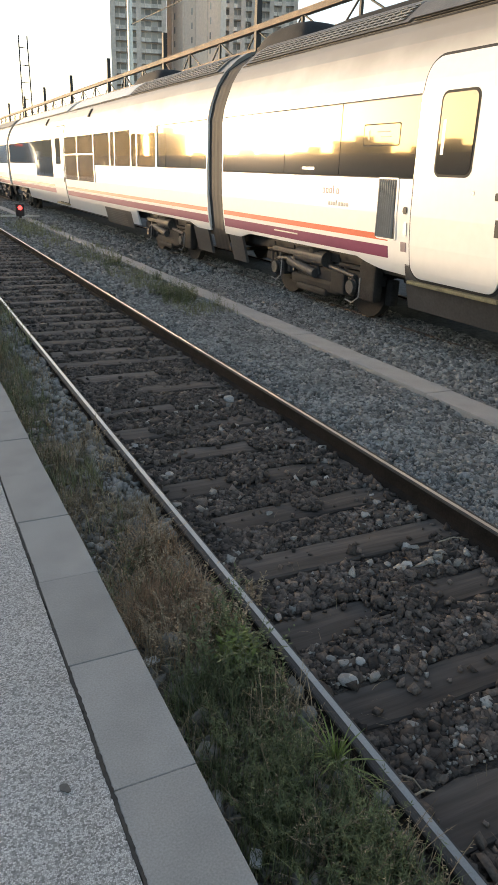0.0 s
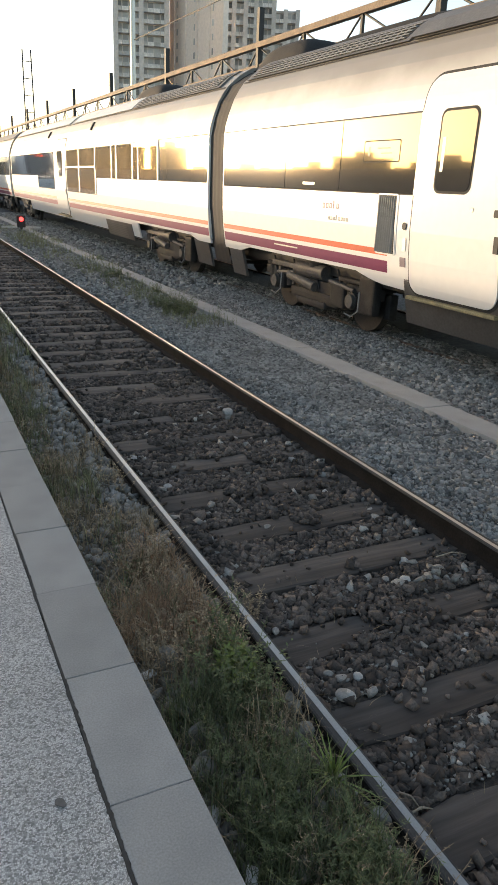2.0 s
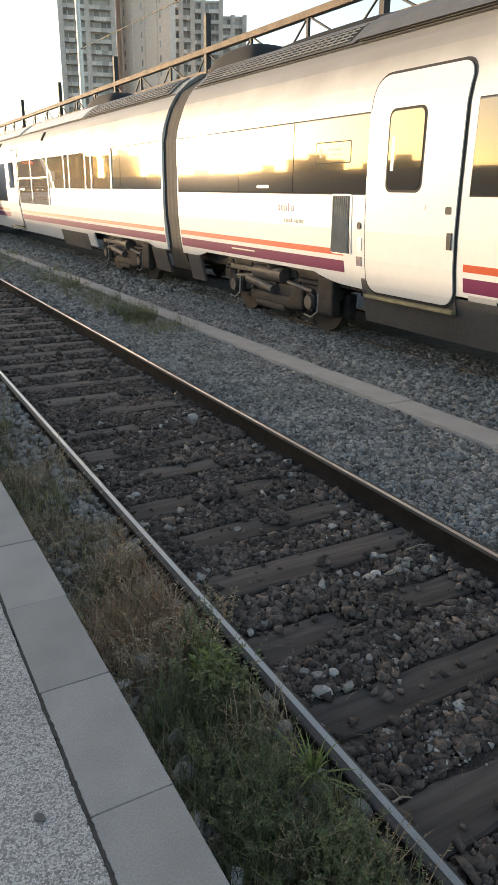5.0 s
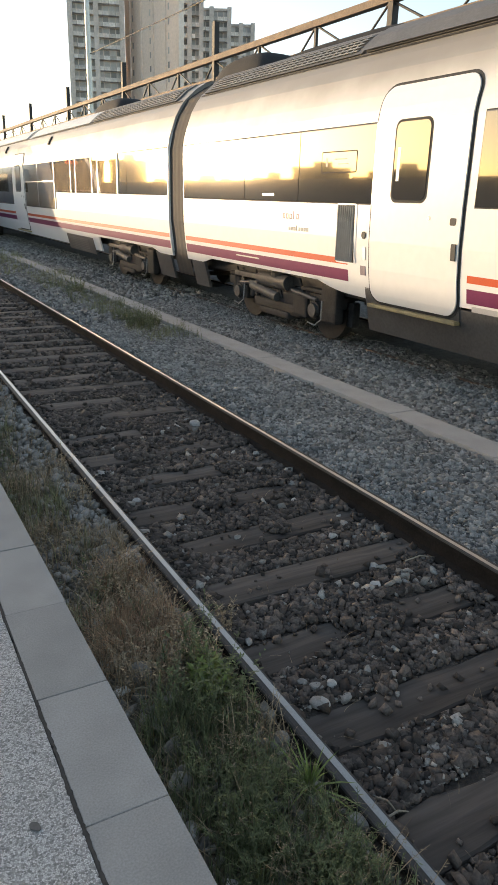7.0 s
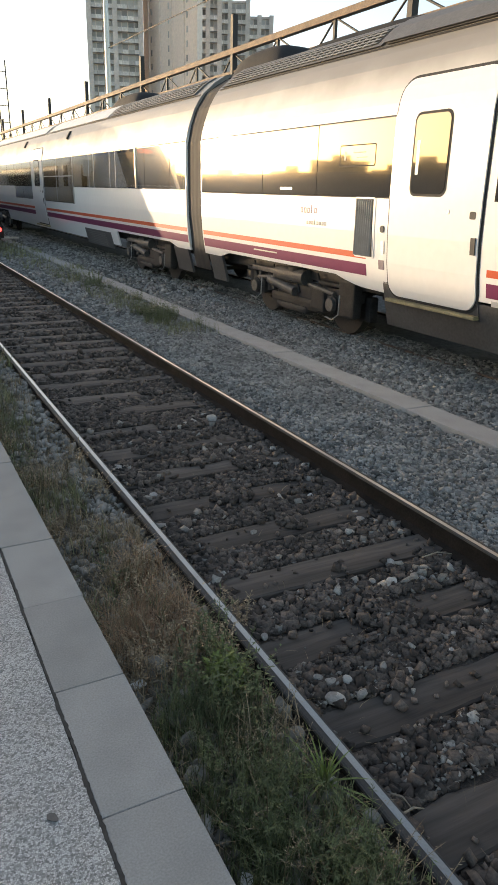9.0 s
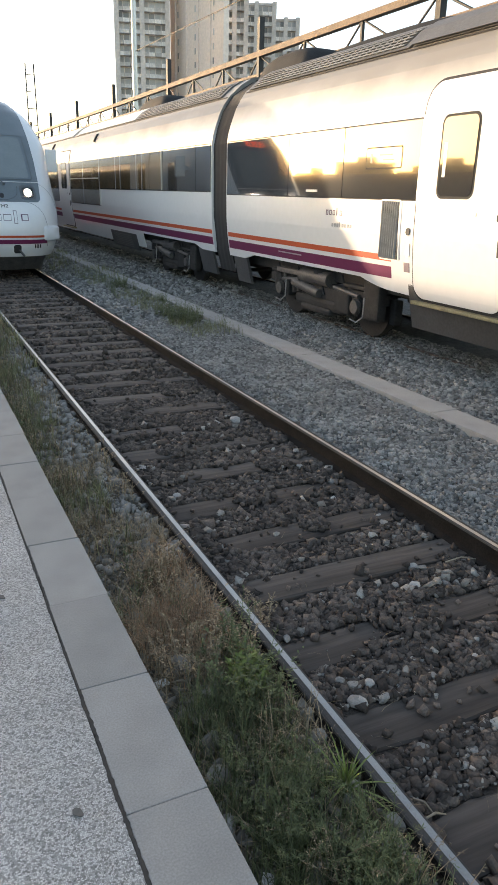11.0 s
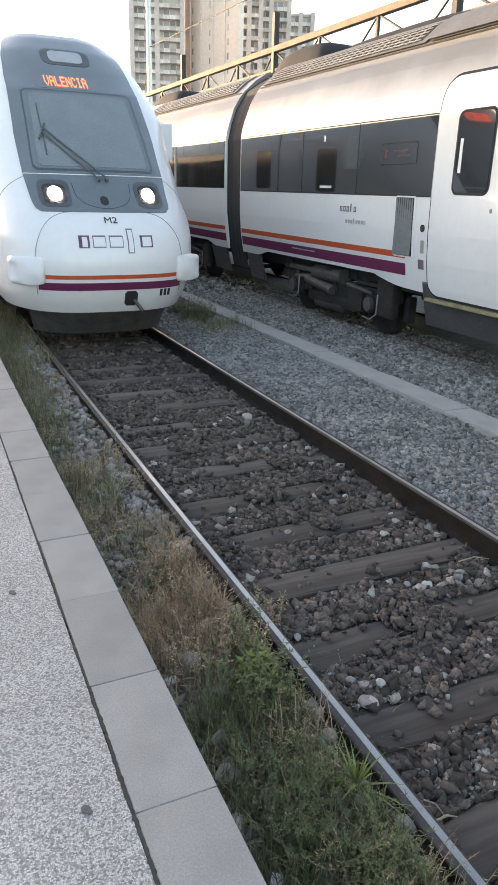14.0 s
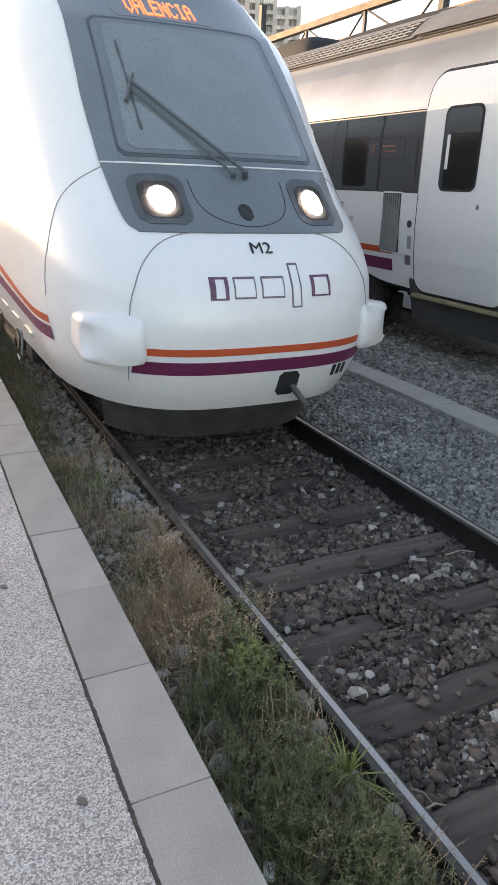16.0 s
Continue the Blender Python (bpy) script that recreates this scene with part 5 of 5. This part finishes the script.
# single pale stones that stand out
PALE = [(1.445, 7.31, 0.12), (0.676, 4.93, 0.065), (1.433, 5.94, 0.08), (0.29, 5.81, 0.085), (1.46, 4.80, 0.075), (1.54, 4.72, 0.06), (1.50, 4.92, 0.06), (1.30, 4.05, 0.06), (1.028, 4.080, 0.072), (1.124, 4.027, 0.080), (1.317, 3.983, 0.064), (1.390, 3.967, 0.064), (1.258, 4.200, 0.072), (0.244, 3.464, 0.080), (0.296, 3.399, 0.096), (0.368, 3.390, 0.088), (0.232, 3.302, 0.096), (0.372, 3.283, 0.080), (0.249, 3.283, 0.080), (0.593, 3.408, 0.072), (0.320, 4.130, 0.048), (0.186, 3.873, 0.056), (0.346, 2.976, 0.072), (0.526, 2.866, 0.048), (0.968, 3.356, 0.064), (0.680, 3.326, 0.072), (0.275, 4.694, 0.056), (-0.435, 3.802, 0.130), (-0.471, 3.452, 0.120), (-0.469, 3.310, 0.120), (-0.486, 3.187, 0.100), (-0.523, 3.121, 0.130), (-0.384, 3.291, 0.080), (-0.371, 3.219, 0.080), (-0.085, 3.114, 0.110), (-0.042, 3.308, 0.090), (-0.038, 2.645, 0.120), (-0.154, 2.622, 0.120), (-0.346, 2.625, 0.100), (-0.131, 3.150, 0.060), (-0.456, 3.559, 0.070), (-0.508, 3.524, 0.060), (-0.12, 5.14, 0.06), (-0.2, 5.3, 0.06), (2.25, 4.70, 0.07), (-0.22, 5.5, 0.07), (-0.28, 5.2, 0.075), (-0.16, 5.75, 0.07), (0.20, 6.4, 0.07), (1.2, 6.6, 0.07), (1.52, 5.6, 0.08), (1.36, 5.3, 0.07)]
for k, (x, y, s) in enumerate(PALE):
    g = np.random.default_rng(100 + k)
    v = ICO_V * (1 + g.uniform(-0.42, 0.25, (12, 1))) * g.uniform(0.75, 1.15, 3) * s / 2 * [1, 1, 0.75]
    st = mesh_ob("stone", v, [tuple(int(i) for i in f) for f in ICO_F], ("stone_grey" if k % 3 else "stone_pale") if x > 0 else "ballast_mid")
    bm = bmesh.new()
    bm.from_mesh(st.data)
    bmesh.ops.bevel(bm, geom=bm.edges[:], offset=s * 0.05, segments=1, affect="EDGES")
    bm.to_mesh(st.data)
    bm.free()
    st.matrix_basis = pose(x, y, bed_height(x, y) + s * 0.26, 0, 0, g.uniform(0, 360))
    tagged(st, "pale angular stone lying among the ballast" if x > -0.4 else "grey rounded stone lying by the platform edge", "stone", "loose stones")


# ---- weeds and grass ----
def blades(name, spots, material, label, seed, height=(0.08, 0.25), width=0.006, bend=0.6):
    """Grass blades or stalks; spots is an array of x, y. Each blade is a bent, tapering strip."""
    g = np.random.default_rng(seed)
    n = len(spots)
    z = np.array([bed_height(a, b) for a, b in spots])
    h = g.uniform(*height, n)
    az, lean = g.uniform(0, 2 * np.pi, n), g.uniform(0.05, bend, n)
    tw = az + g.uniform(-0.6, 0.6, n) + np.pi / 2
    verts = np.zeros((n, 7, 3))
    for i, s in enumerate((0.0, 0.4, 0.75, 1.0)):
        cx = spots[:, 0] + np.cos(az) * lean * h * s ** 1.8
        cy = spots[:, 1] + np.sin(az) * lean * h * s ** 1.8
        cz = z + h * (s - 0.35 * lean * s ** 2)
        w = width * (1 - 0.8 * s) * g.uniform(0.7, 1.3, n)
        if i < 3:
            for k, sg in enumerate((-1, 1)):
                verts[:, 2 * i + k] = np.stack([cx + sg * np.cos(tw) * w, cy + sg * np.sin(tw) * w, cz], -1)
        else:
            verts[:, 6] = np.stack([cx, cy, cz], -1)
    tri = np.array([[0, 1, 3], [0, 3, 2], [2, 3, 5], [2, 5, 4], [4, 5, 6]])
    faces = (tri[None] + (np.arange(n) * 7)[:, None, None]).reshape(-1, 3)
    return tagged(quick_mesh(name, verts.reshape(-1, 3), faces, material), label, "grass", kind="stuff")


def leafy(name, spots, material, label, seed, height=0.28, stems=7, leaves=16, leaf=0.022, slim=0.22):
    """Bushy weeds: leaning stems set with small pointed leaves."""
    g = np.random.default_rng(seed)
    verts, faces = [], []
    for x, y in spots:
        z = bed_height(x, y)
        for _ in range(stems):
            az, lean, h = g.uniform(0, 6.28), g.uniform(0.05, 0.75), height * g.uniform(0.5, 1.15)
            bx, by = x + g.normal(0, 0.03), y + g.normal(0, 0.03)
            def at(s):
                return np.array([bx + math.cos(az) * lean * h * s ** 1.5, by + math.sin(az) * lean * h * s ** 1.5, z + h * s * (1 - 0.25 * lean * s)])
            prev = None
            for s in (0, 0.35, 0.7, 1.0):
                p = at(s)
                side = np.array([-math.sin(az), math.cos(az), 0]) * 0.0022 * (1.3 - s)
                verts += [p - side, p + side]
                if prev is not None:
                    k = len(verts)
                    faces += [(k - 4, k - 3, k - 1), (k - 4, k - 1, k - 2)]
                prev = p
            for _ in range(leaves):
                s = g.uniform(0.15, 1.0)
                p = at(s)
                a = g.uniform(0, 6.28)
                d = np.array([math.cos(a), math.sin(a), g.uniform(-0.2, 0.8)]) * leaf * g.uniform(0.6, 1.4)
                sd = np.array([-math.sin(a), math.cos(a), g.uniform(-0.3, 0.3)]) * leaf * slim
                k = len(verts)
                verts += [p, p + d * 0.5 + sd, p + d, p + d * 0.5 - sd]
                faces += [(k, k + 1, k + 2), (k, k + 2, k + 3)]
    return tagged(quick_mesh(name, np.array(verts), np.array(faces), material), label, "weeds", kind="stuff")


def scatter(seed, n, x0, x1, y0, y1, clump=0.0, clumps=0):
    g = np.random.default_rng(seed)
    if clumps:
        c = np.stack([g.uniform(x0, x1, clumps), g.uniform(y0, y1, clumps)], -1)
        p = c[g.integers(0, clumps, n)] + g.normal(0, clump, (n, 2))
        return np.stack([p[:, 0].clip(x0, x1), p[:, 1]], -1)
    return np.stack([g.uniform(x0, x1, n), g.uniform(y0, y1, n)], -1)


leafy("green_weeds", scatter(21, 66, -0.46, -0.16, 1.5, 3.30, 0.07, 26), "green", "dense green weeds between platform and rail", 31, 0.20, 9, 24, 0.019, 0.10)
leafy("green_weeds", scatter(211, 26, -0.48, -0.24, 2.2, 3.5, 0.06, 14), "green", "tall feathery green weeds between platform and rail", 131, 0.26, 6, 30, 0.015, 0.10)
leafy("dry_weeds", scatter(212, 40, -0.58, -0.10, 1.6, 3.6, 0.08, 20), "dry", "brown seed stalks among the green weeds", 132, 0.24, 5, 16, 0.012, 0.14)
leafy("green_weeds", scatter(22, 14, -0.30, -0.08, 3.3, 3.9), "green", "green weeds between platform and rail", 32, 0.26, 7, 16, 0.022)
leafy("green_weeds", scatter(23, 26, -0.66, -0.42, 4.2, 9.5, 0.10, 12), "green", "green weeds along the platform edge", 33, 0.2, 6, 14, 0.02)
leafy("dry_weeds", scatter(24, 26, -0.5, -0.12, 3.7, 4.75, 0.09, 7), "dry", "dry brown weeds between platform and rail", 34, 0.25, 8, 14, 0.018)
leafy("dry_weeds", scatter(25, 30, -0.66, -0.1, 4.6, 9.0, 0.12, 12), "dry", "dry brown weeds along the platform edge", 35, 0.22, 6, 12, 0.018)
leafy("dry_weeds", np.array([(0.11, 3.98), (0.14, 4.1), (0.09, 4.2)]), "dry", "dry brown weed beside the rail", 36, 0.16, 7, 16, 0.018)
leafy("lime_weed", np.array([(-0.167 + a, 3.560 + b) for a, b in ((0, 0), (0.02, 0.04), (-0.02, 0.04), (-0.05, -0.01), (-0.01, -0.04))]), "lime", "small bright green weed beside the rail", 37, 0.16, 9, 14, 0.04)
blades("dandelion", np.array([(-0.117, 2.852)] * 34), "lime", "rosette of long bright green leaves by the rail", 38, (0.10, 0.22), 0.007, 1.7)
blades("grass_tufts", scatter(26, 8000, -0.60, -0.12, 1.2, 3.5, 0.06, 80), "turf", "thin mixed grass below the platform edge", 41, (0.05, 0.19), 0.0026, 0.8)
blades("grass_tufts", scatter(27, 4200, -0.7, -0.28, 4.0, 12.0, 0.10, 60), "grass", "thin mixed grass below the platform edge", 42, (0.05, 0.22), 0.0035, 0.9)
blades("grass_tufts", scatter(28, 7000, -0.7, -0.06, 9.0, 30.0, 0.2, 60), "grass", "green grass below the platform edge", 43, (0.08, 0.25), 0.006, 0.9)
blades("dry_straw", scatter(29, 4200, -0.66, -0.12, 3.6, 6.5, 0.10, 40), "dry", "dry straw lying below the platform edge", 44, (0.04, 0.2), 0.0022, 1.6)
blades("dry_straw", scatter(61, 2600, -0.7, -0.10, 1.6, 3.8, 0.09, 60), "dry", "dry straw among the green grass", 61, (0.05, 0.17), 0.002, 1.4)
blades("dry_straw", scatter(62, 3000, -0.7, -0.10, 6.0, 14.0, 0.12, 60), "dry", "dry straw below the platform edge", 62, (0.05, 0.2), 0.003, 1.2)
blades("dry_patch", np.random.default_rng(63).normal((-0.333, 4.128), (0.11, 0.13), (1500, 2)).clip((-0.7, 0), (-0.1, 9)), "rusty_dry", "matted rusty brown dead grass", 63, (0.05, 0.18), 0.003, 1.9)
blades("dry_patch", np.random.default_rng(64).normal((-0.225, 4.631), (0.08, 0.14), (800, 2)).clip((-0.7, 0), (-0.1, 9)), "rusty_dry", "matted rusty brown dead grass beside the rail", 64, (0.05, 0.16), 0.003, 1.6)
blades("dry_straw", scatter(30, 420, 0.1, 1.65, 2.0, 9.0), "dry", "dry straw bits between the sleepers", 45, (0.02, 0.09), 0.0016, 2.4)
blades("grass_patch", scatter(51, 2400, 2.45, 3.25, 11.0, 20.0, 0.16, 34), "grass", "rough grass patch beside the cable duct", 46, (0.05, 0.24), 0.004, 1.3)
blades("grass_patch", scatter(52, 1800, 2.2, 3.5, 18.0, 34.0, 0.25, 34), "grass", "rough grass patch beside the cable duct", 47, (0.08, 0.30), 0.008, 0.8)
leafy("green_weeds", scatter(53, 46, 2.5, 3.15, 11.9, 19.0, 0.17, 12), "green", "low green weeds beside the cable duct", 48, 0.26, 8, 18, 0.026)
leafy("green_weeds", np.random.default_rng(54).normal((2.82, 12.7), (0.16, 0.4), (30, 2)), "green", "bushy green clump beside the cable duct", 49, 0.30, 9, 22, 0.024)

# scraps on the ground
for k, (x, y, rz) in enumerate([(-0.542, 3.73, 20), (-0.543, 2.656, 60)]):
    sc = part("scrap", box(-0.035, 0.035, -0.02, 0.02, 0, 0.012, 0.004), "white_dull", None)
    sc.matrix_basis = pose(x, y, -0.10, 8, 5, rz)
    tagged(sc, "crumpled white paper scrap on the soil", "litter", "scraps")
TWIGS = [(-0.499, 3.699, -0.415, 3.651), (-0.390, 2.874, -0.324, 2.744), (0.123, 2.755, 0.161, 2.670), (-0.311, 4.376, -0.505, 4.309), (-0.560, 4.447, -0.392, 4.698), (0.099, 2.660, 0.197, 2.653), (1.447, 4.137, 1.680, 4.120)]
for xa, ya, xb, yb in TWIGS:
    za, zb = bed_height(xa, ya) + 0.045, bed_height(xb, yb) + 0.03
    bm = rod((0, 0, 0), ((xb - xa) * 0.5, (yb - ya) * 0.5, 0.014), 0.0045, 6)
    add_rod(bm, ((xb - xa) * 0.5, (yb - ya) * 0.5, 0.014), (xb - xa, yb - ya, zb - za), 0.0045, 6, 0.0025)
    tg = part("twig", bm, "twig", None)
    tg.matrix_basis = pose(xa, ya, za)
    tagged(tg, "bleached dry twig lying on the stones", "twig", "fallen twigs")
for x, y in [(-1.107, 2.769), (-1.16, 4.02), (-1.26, 4.18)]:
    sp = mesh_ob("gum_spot", [(0.012 * math.cos(a) * (1 + 0.2 * math.sin(3 * a)), 0.02 * math.sin(a), h) for h in (-0.002, 0.0015) for a in np.linspace(0, 2 * np.pi, 14, endpoint=False)], [tuple(range(14, 28))] + [(i, (i + 1) % 14, 14 + (i + 1) % 14, 14 + i) for i in range(14)], "gum")
    sp.matrix_basis = pose(x, y, PZ, 0, 0, 30)
    tagged(sp, "dark trodden spot on the platform paving", "stain", "paving spots")


def motions():
    rows = [(0.0, 61.2), (2.0, 53.3), (4.0, 45.5), (6.5, 36.1), (7.0, 34.25), (8.0, 30.5), (9.0, 26.8), (9.7, 24.2), (10.7, 20.6), (11.8, 16.85), (12.5, 14.75), (13.0, 13.37), (13.5, 12.07), (14.0, 10.83), (14.5, 9.65), (15.0, 8.5), (15.5, 7.37), (16.0, 6.25)]
    walk(TRAIN, [(t, pose(TRAIN_X, y, 0)) for t, y in rows])


motions()
